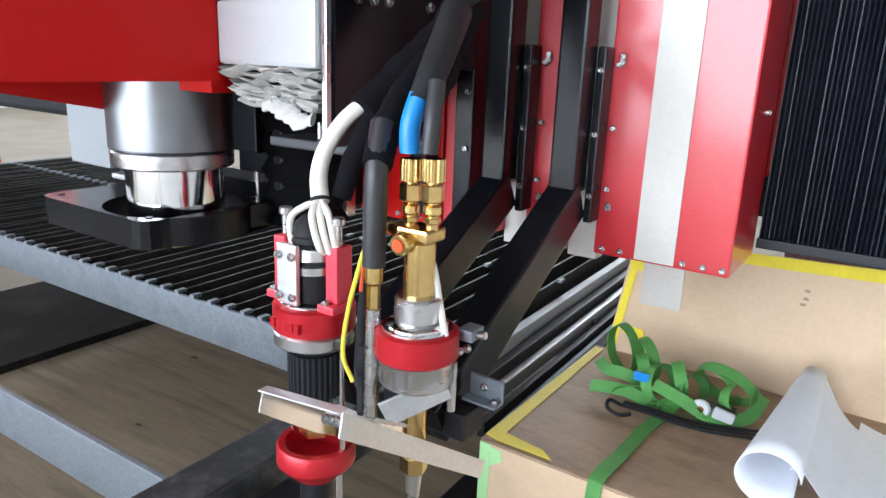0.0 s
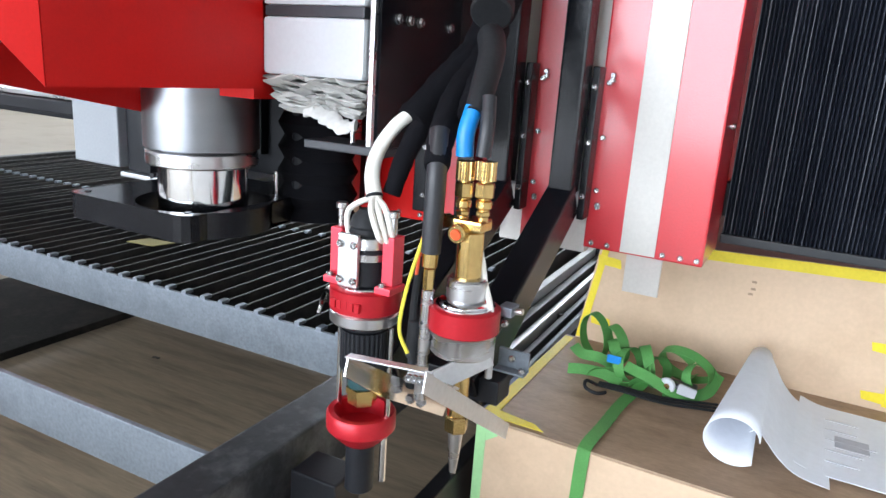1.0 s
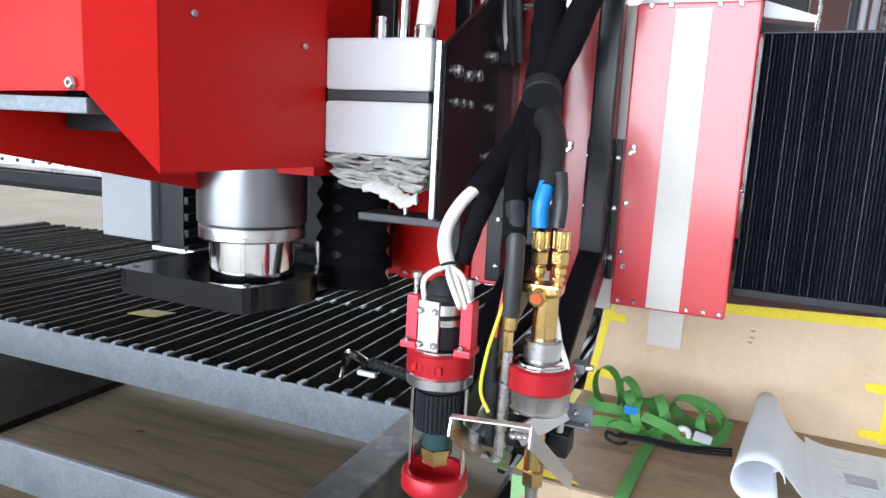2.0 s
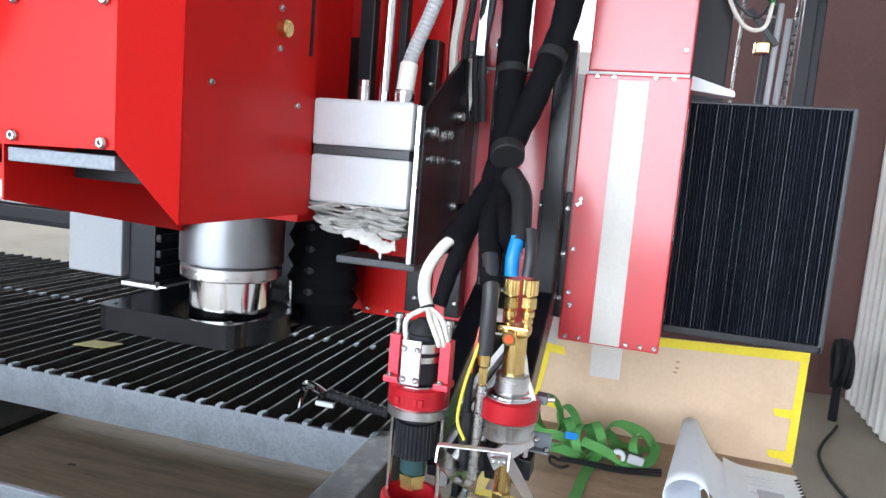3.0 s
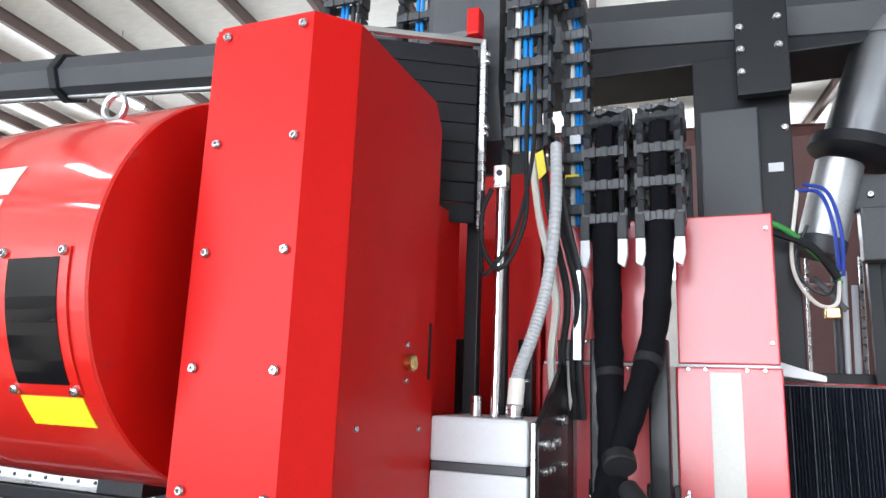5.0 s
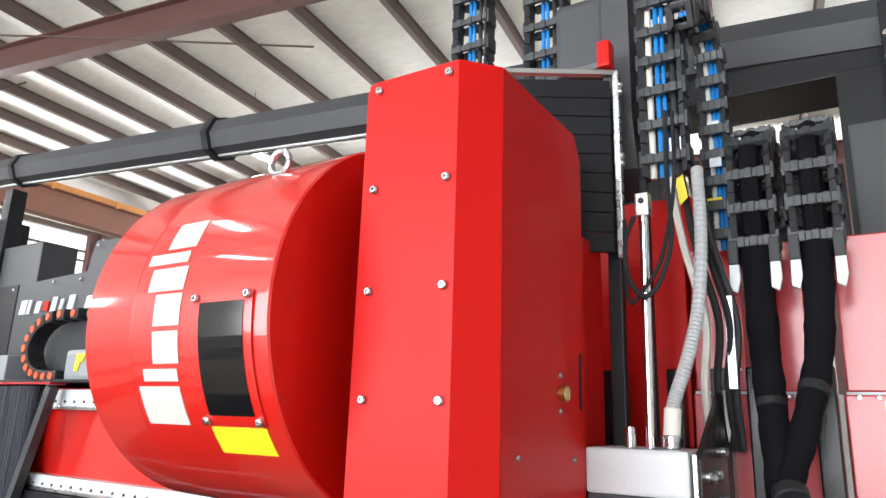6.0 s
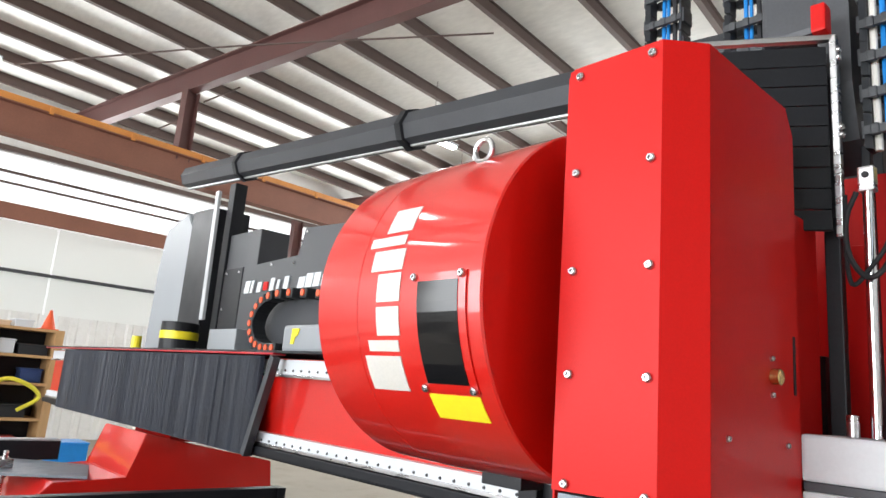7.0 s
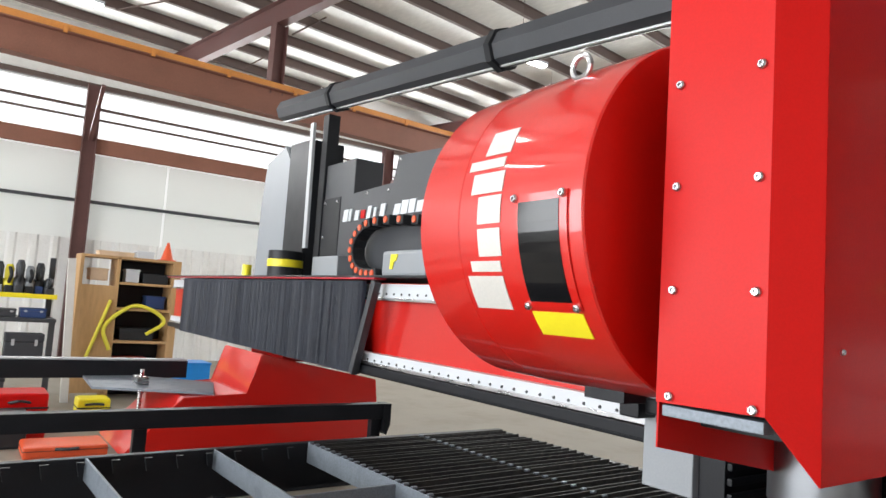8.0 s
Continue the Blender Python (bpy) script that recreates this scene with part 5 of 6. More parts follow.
part("tag", prism([(-0.665, 2.36), (-0.645, 2.37), (-0.635, 2.31), (-0.655, 2.29)], "y", 1.07, 1.073), YELLOW, tagm)
part("tag", box(-0.60, -0.57, 1.185, 1.19, 2.42, 2.45, 0.001), OFFWHITE, tagm)
part("tag", box(-0.60, -0.57, 1.185, 1.19, 2.52, 2.55, 0.001), OFFWHITE, tagm)
base = thing("chain_carrier", "dark steel carrier plate behind the chains", "plate", (-0.45, 1.45, 2.2))
part("plate", box(-0.62, -0.30, 1.42, 1.44, 2.23, 2.46, 0.003), BLACK_SATIN, base)

# ---- pipework and panels above the covers ----
pnl = thing("control_panel", "dark grey steel enclosure panels over the bridge", "enclosure", (-0.15, 1.8, 1.9))
part("rear_panel", box(-0.30, 0.0, 1.84, 1.9, 1.813, 2.93, 0.004), BLACK_SATIN, pnl)
part("door", box(-0.28, -0.10, 1.80, 1.838, 2.0, 2.72, 0.005), GUNMETAL, pnl, "dark grey door")
part("upper_plate", box(-0.16, 0.0, 1.74, 1.78, 2.74, 3.1, 0.004), BLACK_SATIN, pnl)
part("label", box(-0.075, -0.03, 1.836, 1.84, 2.5, 2.53, 0.001), OFFWHITE, pnl, "white label")
for x, z in ((-0.145, 2.82), (-0.145, 2.9), (-0.145, 2.98), (-0.03, 2.9), (-0.03, 3.0), (-0.02, 2.65)):
    bolt(pnl, (x, 1.74 if z > 2.7 else 1.84, z), (0, -1, 0), BIG_BOLT)
xb = thing("cross_beam", "black steel cross beam over the bridge", "beam", (-0.5, 1.9, 3.0))
part("beam", box(-1.3, 1.3, 1.92, 2.2, 2.955, 3.06, 0.006), BLACK_SATIN, xb)
part("leg", box(0.95, 1.1, 1.95, 2.15, 1.9, 2.955, 0.006), BLACK_SATIN, xb)
part("leg", box(-1.25, -1.1, 1.95, 2.15, 1.9, 2.955, 0.006), BLACK_SATIN, xb)
ep = thing("exhaust_pipe", "glossy dark metal exhaust pipe with flanged end", "pipe", (0.25, 2.0, 2.6))
part("pipe", lathe((0.50, 2.0, 3.42), (0.215, 2.0, 2.60), ((0, 0.122), (0.56, 0.122), (0.565, 0.118), (0.575, 0.118), (0.58, 0.122), (1, 0.122)), 48), TURNED, ep, "satin grey steel tube", True)
part("flange", lathe((0.222, 2.0, 2.618), (0.205, 2.0, 2.568), ((0, 0.12), (0.05, 0.155), (0.8, 0.157), (1, 0.11)), 48), BLACK_SATIN, ep, "", True)
part("mount_plate", box(0.10, 0.6, 2.02, 2.08, 2.40, 2.52, 0.005), GUNMETAL, ep)
part("mount_post", box(0.23, 0.29, 2.09, 2.15, 1.813, 2.45, 0.005), BLACK_SATIN, ep)
for x in (0.17, 0.24, 0.31, 0.38):
    bolt(ep, (x, 2.02, 2.45), (0, -1, 0), BIG_BOLT)
mt = thing("servo_motor", "bright aluminium servo motor with trailing wires", "motor", (0.06, 1.9, 2.2))
part("can", rod((0.155, 2.0, 2.56), (0.085, 2.0, 2.30), 0.075, 36), ALUMINIUM, mt, "", True)
part("end_bell", rod((0.085, 2.0, 2.30), (0.07, 2.0, 2.24), 0.08, 36), GUNMETAL, mt, "", True)
part("bracket", box(0.20, 0.42, 1.98, 2.05, 2.22, 2.40, 0.006), GUNMETAL, mt)
part("stay", box(0.22, 0.26, 2.055, 2.085, 1.813, 2.3, 0.004), BLACK_SATIN, mt)
for pts, r, m in (([(-0.30, 1.78, 2.24), (-0.18, 1.7, 2.30), (-0.06, 1.7, 2.28), (0.06, 1.75, 2.17), (0.10, 1.8, 2.12)], 0.009, CABLE_GREEN), ([(0.0, 1.8, 2.42), (0.06, 1.78, 2.40), (0.09, 1.78, 2.30), (0.10, 1.8, 2.16)], 0.006, CABLE_BLUE), ([(0.02, 1.8, 2.44), (0.08, 1.77, 2.40), (0.11, 1.78, 2.28), (0.11, 1.8, 2.14)], 0.006, CABLE_BLUE), ([(0.10, 1.8, 2.14), (0.06, 1.77, 2.08), (0.0, 1.77, 2.12), (-0.02, 1.78, 2.2), (0.02, 1.78, 2.3)], 0.005, HOSE_GREY), ([(0.10, 1.8, 2.15), (0.08, 1.76, 2.05), (0.02, 1.76, 2.06), (-0.03, 1.77, 2.18), (0.0, 1.8, 2.42)], 0.006, CABLE_WHITE), ([(-0.1, 1.72, 2.28), (0.02, 1.72, 2.22), (0.09, 1.76, 2.13)], 0.013, RUBBER)):
    part("wire", sweep(pts, r, 8), m, mt, "", True)
pw = thing("gas_pipework", "thin steel and copper gas pipes behind the cover", "pipes", (0.05, 2.35, 1.9))
for x, r, m, z1 in ((-0.02, 0.012, BLACK_SATIN, 2.3), (0.01, 0.006, GREY, 2.25), (0.045, 0.006, STEEL, 2.2), (0.135, 0.014, GUNMETAL, 2.22), (0.16, 0.010, OFFWHITE, 2.1), (0.19, 0.011, GREY, 2.05), (0.215, 0.008, STEEL, 2.15)):
    part("pipe", rod((x, 2.2, 1.813), (x + 0.01, 2.2, z1 + 0.12), r, 10), m, pw, "", True)
part("cross_pipe", rod((-0.04, 2.19, 2.17), (0.16, 2.19, 2.175), 0.006, 8), STEEL, pw)
part("hinge", beam((0.07, 2.19, 2.2), (0.17, 2.19, 2.08), 0.012, 0.02, 0.003), GUNMETAL, pw)
part("valve", box(0.10, 0.15, 2.17, 2.22, 2.05, 2.09, 0.006), BRASS, pw, "brass valve")
part("tray", box(-0.04, 0.24, 2.15, 2.28, 1.813, 1.86, 0.004), BLACK_SATIN, pw)
ws = thing("white_wedge", "white plastic wedge beside the red cover", "wedge", (-0.05, 1.5, 1.8))
part("wedge", prism([(-0.104, 1.86), (-0.104, 1.825), (0.0, 1.812), (0.0, 1.826)], "y", 1.42, 1.5, 0.002), OFFWHITE, ws)

# ---- cutting table ----
TZ = 0.82
table = thing("cutting_table", "large slatted steel cutting table with grey dividers", "cutting table", (-2.4, 1.5, 0))
part("divider", box(-4.3, -0.83, 1.245, 1.257, 0.70, TZ, 0.002), GALV, table, "scuffed grey divider bar")
part("divider_flange", box(-4.3, -0.83, 1.257, 1.30, 0.70, 0.712, 0.002), GALV, table)
part("divider", box(-4.3, -0.83, 0.650, 0.662, 0.71, TZ, 0.002), GALV, table, "scuffed grey divider bar")
part("divider", box(-3.30, -3.288, 0.662, 1.245, 0.71, TZ - 0.01, 0.002), GALV, table, "scuffed grey divider bar")
part("divider", box(-4.3, -0.83, -0.02, -0.008, 0.71, TZ, 0.002), GALV, table, "scuffed grey divider bar")
part("cross_beam", box(-0.83, -0.73, 0.45, 1.30, 0.70, TZ + 0.01, 0.006), DARKBEAM, table, "dirty dark cross beam")
part("cross_beam", box(-0.83, -0.73, -1.5, 0.44, 0.70, TZ + 0.01, 0.006), DARKBEAM, table, "dirty dark cross beam")
part("support_rail", box(-4.3, -0.60, 2.08, 2.10, 0.66, 0.7145, 0.002), SLATM, table)
part("support_rail", box(-4.3, -0.60, 2.6, 2.62, 0.66, 0.7145, 0.002), SLATM, table)
part("back_rail", box(-4.3, -0.55, 2.85, 2.90, 0.2, TZ - 0.01, 0.003), BLACK_SATIN, table)
part("end_beam", box(-4.36, -4.302, -1.5, 2.9, 0.55, TZ, 0.005), BLACK_SATIN, table)
part("end_beam", box(-0.60, -0.56, -0.2, 2.849, 0.45, 0.60, 0.005), BLACK_SATIN, table)
for i, (x, z, m, w) in enumerate(((-0.63, 0.735, ALUMINIUM, 0.022), (-0.595, 0.71, BLACK_SATIN, 0.02), (-0.567, 0.695, GALV, 0.014), (-0.665, 0.76, BLACK_SATIN, 0.03), (-0.705, 0.79, GREY, 0.03))):
    part("edge_strip", box(x - w / 2, x + w / 2, 1.31, 2.845, z - 0.04, z, 0.002), m, table)
for x in (-0.78, -4.32):
    for y in (-1.3, 0.7, 2.80):
        part("leg", box(x - 0.04, x + 0.04, y - 0.04, y + 0.04, 0, 0.70 if x > -2 else 0.56, 0.004), BLACK_SATIN, table)
part("floor_tray", box(-3.2, -0.9, -0.5, 2.75, 0.002, 0.02, 0.002), PANFLOOR, table, "dusty brown tray under the slats")
# near-black rough sheet with grime blotches, flat on the floor past the brown tray
part("dark_floor_sheet", box(-4.27, -3.2, -1.4, 2.75, 0.002, 0.06, 0.004), DARK_GRIMY, table, "near-black grimy sheet beside the brown tray")
part("hanger", box(-0.70, -0.60, 0.72, 0.80, 0.0, 0.80, 0.004), BLACK_SATIN, table)
# slats
SLAT = finish(box(-0.004, 0.004, 1.259, 2.846, 0.715, TZ + 0.006, 0), "slat", SLATM)
NOTCH = finish(box(-0.009, 0.009, 1.244, 1.275, TZ + 0.0005, TZ + 0.011, 0.002), "slat_end", GALV)
for i in range(51):
    x = -0.755 - i * 0.0705 + random.uniform(-0.004, 0.004)
    ob = piece("slat", SLAT, table, Matrix.Translation((x, 0, random.uniform(-0.004, 0.003))) @ Matrix.Rotation(random.uniform(-0.003, 0.003), 4, "Z"))
    piece("slat_end", NOTCH, table, Matrix.Translation((x, 0, 0)))
    piece("slat_end", NOTCH, table, Matrix.Translation((x + 0.01, 0.84, -0.002)))
TOOTH = finish(prism([(-0.02, 0), (0.02, 0), (0.006, -0.07), (-0.006, -0.07)], "x", -0.01, 0.01), "tooth", BLACK_SATIN)
for i in range(16):
    piece("tooth", TOOTH, table, Matrix.Translation((-4.262, -1.2 + i * 0.165, TZ - 0.01)))
for x, y, s in ((-1.79, 1.44, 0.012), (-1.2, 0.98, 0.006), (-1.83, 0.95, 0.007), (-2.3, 1.5, 0.008), (-2.67, 2.04, 0.012)):
    d = thing("metal_scrap", "small rusty metal scrap on the tray", "scrap", (x, y, 0.02), "scraps")
    part("chip", sweep([(x - s * 1.6, y - s * 0.5, 0.02 + s * 0.3), (x - s * 0.3, y + s * 0.4, 0.02 + s * 0.35), (x + s * 0.8, y - s * 0.2, 0.02 + s * 0.5), (x + s * 1.5, y + s * 0.5, 0.02 + s * 0.3)], s * 0.3, 6), SLATM, d)
turn = Matrix.Translation((-0.83, 1.25, 0)) @ Matrix.Rotation(radians(1.7), 4, "Z") @ Matrix.Translation((0.83, -1.225, 0))
table.matrix_basis = turn @ Matrix.Translation(table.location)
# tool lying on the slats
tl = thing("hand_tool", "chrome hand tool with a black ribbed grip on the slats", "tool", (-1.0, 1.4, 0.83))
part("head", sweep([(-1.135, 1.43, 0.845), (-1.12, 1.42, 0.88), (-1.085, 1.41, 0.88), (-1.05, 1.405, 0.865)], (0.012, 0.016), 10), CHROME, tl, "", True)
part("jaw", sweep([(-1.12, 1.40, 0.872), (-1.10, 1.36, 0.86), (-1.095, 1.34, 0.835)], (0.009, 0.006), 8), CHROME, tl, "", True)
part("tag", box(-1.06, -1.0, 1.37, 1.385, 0.842, 0.856, 0.003), OFFWHITE, tl)
part("grip", lathe((-1.05, 1.43, 0.862), (-0.83, 1.40, 0.85), [(i / 24, 0.018 if i % 2 else 0.014) for i in range(25)], 14), RUBBER, tl, "black ribbed grip")
rag = thing("pale_rag", "scrap of yellowed paper on the slats", "paper scrap", (-2.05, 1.55, 0.83))
part("sheet", prism([(-2.12, 1.50), (-2.0, 1.52), (-1.98, 1.6), (-2.1, 1.58)], "z", 0.829, 0.832), material("yellowed_paper", (0.25, 0.22, 0.08), 0.8), rag)

# ---- cardboard box ----
carton = thing("cardboard_box", "large cardboard box with its lid up, edged in yellow tape", "box", (-0.1, 1.5, 0))
BX0, BX1, BY0, BY1, BZ = -0.535, 0.345, 1.235, 1.88, 0.735
part("front_wall", box(BX0, BX1, BY0, BY0 + 0.006, 0.002, BZ, 0.002), CARD, carton)
part("side_wall", box(BX0, BX0 + 0.006, BY0 + 0.0065, BY1, 0.002, BZ, 0.002), CARD, carton)
part("side_wall", box(BX1 - 0.006, BX1, BY0 + 0.0065, BY1, 0.002, BZ, 0.002), CARD, carton)
part("top_sheet", box(BX0, BX1, BY0, BY1 - 0.004, BZ + 0.0005, BZ + 0.007, 0.002), CARD_DIRTY, carton, "scuffed dark brown top")
part("lid", prism([(BX0 + 0.03, BZ + 0.004), (BX1 - 0.005, BZ + 0.004), (BX1 + 0.0, 1.112), (-0.455, 1.075)], "y", BY1 - 0.006, BY1), CARD, carton, "upright plain cardboard lid")
part("back_wall", box(BX0, BX1, BY1 - 0.004, BY1 + 0.002, 0.002, BZ, 0.002), CARD, carton)


def tape(pts, axis, at, thick=0.0012, mat=TAPE):
    part("tape", prism(pts, axis, at, at + thick), mat, carton, "torn yellow tape" if mat is TAPE else "pale green tape")


tape([(-0.455, 1.075), (BX1, 1.112), (BX1, 1.082), (-0.10, 1.062), (-0.45, 1.05)], "y", BY1 - 0.0085)
tape([(BX1 - 0.028, BZ + 0.02), (BX1 - 0.003, BZ + 0.02), (BX1 - 0.001, 1.081), (BX1 - 0.024, 1.080)], "y", BY1 - 0.0086)
tape([(BX0 + 0.032, BZ + 0.012), (BX0 + 0.055, BZ + 0.012), (-0.43, 1.05), (-0.45, 1.05)], "y", BY1 - 0.0086)
for x, z, w in ((-0.49, 0.99, 0.07), (-0.49, 0.80, 0.06)):
    tape([(x + 0.03, z), (x + 0.03 + w, z - 0.005), (x + 0.025 + w, z + 0.022), (x + 0.028, z + 0.028)], "y", BY1 - 0.0098)
for z in (0.90, 0.765):
    tape([(BX1 - 0.075, z), (BX1 - 0.02, z - 0.004), (BX1 - 0.02, z + 0.026), (BX1 - 0.08, z + 0.022)], "y", BY1 - 0.0098)
tape([(BX0 + 0.001, BY0 + 0.02), (BX0 + 0.035, BY0 + 0.01), (BX0 + 0.03, BY1 - 0.02), (BX0 + 0.003, BY1 - 0.02)], "z", BZ + 0.0075)
tape([(BX0 + 0.03, BY0 + 0.01), (BX0 + 0.16, BY0 + 0.012), (BX0 + 0.13, BY0 + 0.035), (BX0 + 0.03, BY0 + 0.05)], "z", BZ + 0.0088)
tape([(BX0 - 0.0, 0.3), (BX0 + 0.022, 0.3), (BX0 + 0.026, BZ), (BX0, BZ)], "y", BY0 - 0.0016, 0.0012, GREENTAPE)
tape([(BX0 + 0.026, BZ - 0.05), (BX0 + 0.055, BZ - 0.03), (BX0 + 0.05, BZ - 0.005), (BX0 + 0.026, BZ - 0.004)], "y", BY0 - 0.0014, 0.001, GREENTAPE)
for x, z in ((-0.03, 1.02), (-0.035, 0.985), (-0.03, 1.0)):
    part("scuff", box(x - 0.006, x + 0.006, BY1 - 0.0075, BY1 - 0.0062, z - 0.003, z + 0.003, 0), CARD_DIRTY, carton)

# ---- ratchet strap on the box ----
SZ = BZ + 0.009
st = thing("ratchet_strap", "tangled green webbing ratchet strap on the box", "strap", (-0.25, 1.55, SZ))
random.seed(11)


def strap_loop(c, a, b, axis, start, sweep_deg, lean_in=0.0):
    """A bent length of webbing round an axis."""
    ax = Vector(axis).normalized()
    s = ax.cross(Vector((0, 0, 1))).normalized()
    u = s.cross(ax)
    pts = []
    n = 9
    for i in range(n):
        t = radians(start + sweep_deg * i / (n - 1))
        p = Vector(c) + s * a * math.cos(t) + u * b * math.sin(t) + ax * lean_in * i / n
        pts.append((p.x, p.y, max(p.z, SZ + 0.004)))
    return ribbon(pts, 0.029, 0.0018, None, 6, (0, 0, 1), axis)


for c, a, b, axis, st0, sw, li in (
    ((-0.405, 1.70, SZ + 0.075), 0.046, 0.072, (0.35, 0.9, 0.15), -70, 320, 0.02),
    ((-0.345, 1.69, SZ + 0.068), 0.05, 0.056, (0.6, 0.75, 0.25), -60, 290, 0.03),
    ((-0.335, 1.66, SZ + 0.05), 0.045, 0.046, (0.85, 0.45, 0.3), -80, 320, 0.02),
    ((-0.29, 1.645, SZ + 0.045), 0.05, 0.044, (0.9, -0.25, 0.35), -60, 320, 0.02),
    ((-0.25, 1.66, SZ + 0.05), 0.046, 0.05, (0.85, 0.4, 0.25), -100, 320, 0.02),
    ((-0.205, 1.655, SZ + 0.042), 0.055, 0.04, (0.85, -0.35, 0.4), -60, 330, -0.02),
    ((-0.15, 1.70, SZ + 0.055), 0.075, 0.052, (0.25, 0.85, 0.4), -20, 345, 0.02),
    ((-0.17, 1.73, SZ + 0.05), 0.055, 0.044, (0.4, 0.8, 0.35), 30, 300, 0.0),
    ((-0.115, 1.68, SZ + 0.04), 0.05, 0.038, (0.75, -0.35, 0.5), -70, 300, 0.02),
    ((-0.31, 1.60, SZ + 0.02), 0.07, 0.02, (0.25, -0.6, 0.75), 0, 260, 0.0),
    ((-0.20, 1.60, SZ + 0.02), 0.07, 0.022, (0.2, -0.5, 0.85), 10, 250, 0.0),
):
    part("webbing", strap_loop(c, a, b, axis, st0, sw, li), STRAP, st, "", True)
for pts in (
    [(-0.445, 1.66, SZ + 0.055), (-0.41, 1.63, SZ + 0.05), (-0.36, 1.62, SZ + 0.055), (-0.31, 1.64, SZ + 0.03)],
    [(-0.43, 1.575, SZ + 0.022), (-0.39, 1.575, SZ + 0.03), (-0.34, 1.59, SZ + 0.026), (-0.29, 1.60, SZ + 0.008)],
    [(-0.285, 1.60, SZ + 0.06), (-0.22, 1.585, SZ + 0.05), (-0.15, 1.60, SZ + 0.02), (-0.085, 1.65, SZ + 0.018), (-0.065, 1.72, SZ + 0.05)],
):
    part("webbing", ribbon(pts, 0.029, 0.0018, None, 8, (0.2, -0.75, 0.6)), STRAP, st, "", True)
part("tail", ribbon([(-0.235, 1.62, SZ + 0.02), (-0.25, 1.56, SZ + 0.006), (-0.262, 1.48, SZ + 0.003), (-0.268, 1.36, SZ + 0.002), (-0.274, 1.25, SZ + 0.003), (-0.276, 1.2305, BZ - 0.02), (-0.279, 1.23, BZ - 0.15), (-0.281, 1.228, BZ - 0.34), (-0.281, 1.228, 0.2)], 0.03, 0.002, None, 10, (0, -0.45, 0.9)), STRAP, st, "loose green tail over the box edge")
rt = part("ratchet", box(-0.185, -0.105, 1.605, 1.645, SZ + 0.012, SZ + 0.04, 0.006), GUNMETAL, st, "grey steel ratchet")
part("spool", rod((-0.175, 1.594, SZ + 0.035), (-0.175, 1.606, SZ + 0.035), 0.021, 20), OFFWHITE, rt, "pale spool cap", True)
part("spool_axle", rod((-0.175, 1.590, SZ + 0.035), (-0.175, 1.594, SZ + 0.035), 0.008, 12), BRASS, rt)
part("handle", prism([(-0.15, SZ + 0.022), (-0.105, SZ + 0.018), (-0.10, SZ + 0.042), (-0.145, SZ + 0.05)], "y", 1.594, 1.604, 0.002), GREY, rt)
part("blue_label", box(-0.335, -0.298, 1.598, 1.60, SZ + 0.058, SZ + 0.08, 0.001), BLUE, st, "blue sewn label")
for k in range(3):
    part("hook_wire", sweep([(-0.34, 1.55 + k * 0.01, SZ + 0.008), (-0.27, 1.535 + k * 0.013, SZ + 0.016), (-0.17, 1.545 + k * 0.016, SZ + 0.010), (-0.05, 1.59 + k * 0.02, SZ + 0.006)], 0.0035, 6), RUBBER, st, "black hook wire", True)
part("hook", sweep([(-0.34, 1.55, SZ + 0.008), (-0.365, 1.535, SZ + 0.02), (-0.36, 1.51, SZ + 0.012), (-0.33, 1.505, SZ + 0.006), (-0.31, 1.525, SZ + 0.006)], 0.0045, 8), RUBBER, st, "black wire hook", True)

# ---- drawing pad on the box ----
pad = thing("drawing_pad", "curled spiral-bound pad of printed paper on the box", "paper pad", (0.12, 1.5, SZ))


def sheet_mesh(profile, y0, y1, skew=0.0, thick=0.0015, lift=0.0):
    """A sheet bent along x and drawn out along y; profile: (x, height)."""
    bm = bmesh.new()
    ln = smooth_line([(x, 0, z) for x, z in profile], 8)
    rows = []
    for p in ln:
        rows.append([bm.verts.new((p.x + skew * f + 0.0, y0 + (y1 - y0) * f, SZ + max(p.z * (1 - 0.55 * f * lift), 0.002) + t)) for f, t in ((0, 0), (0.5, 0), (1, 0), (1, thick), (0.5, thick), (0, thick))])
    for p, q in zip(rows, rows[1:]):
        for k in range(6):
            bm.faces.new((p[k], p[(k + 1) % 6], q[(k + 1) % 6], q[k]))
    bm.faces.new(rows[0])
    bm.faces.new(rows[-1])
    return bm


part("open_page", sheet_mesh([(0.33, 0.004), (0.25, 0.004), (0.17, 0.006), (0.12, 0.02)], 1.42, 1.79, 0.01), PAPER, pad, "flat pages", True)
# the rolled part: narrow at the back, wide and open at the front
bm = bmesh.new()
rows = []
nseg, nlen = 26, 8
for i in range(nseg + 1):
    u = i / nseg
    ang = radians(-50 - 300 * u)
    row = []
    for k in range(nlen + 1):
        f = k / nlen
        r = 0.060 * (1 - 0.55 * f) * (1 - 0.22 * u * (1 - f))
        cx, cy, cz = 0.008 + 0.016 * f, 1.345 + 0.41 * f, SZ + 0.064 + 0.05 * f
        row.append(bm.verts.new((cx + r * math.cos(ang) * (1.12 - 0.15 * f), cy, cz + r * math.sin(ang))))
    rows.append(row)
for p, q in zip(rows, rows[1:]):
    for k in range(nlen):
        bm.faces.new((p[k], p[k + 1], q[k + 1], q[k]))
roll = part("rolled_sheet", bm, PAPER, pad, "curled over pages", True)
sol = roll.modifiers.new("thick", "SOLIDIFY")
sol.thickness = 0.002
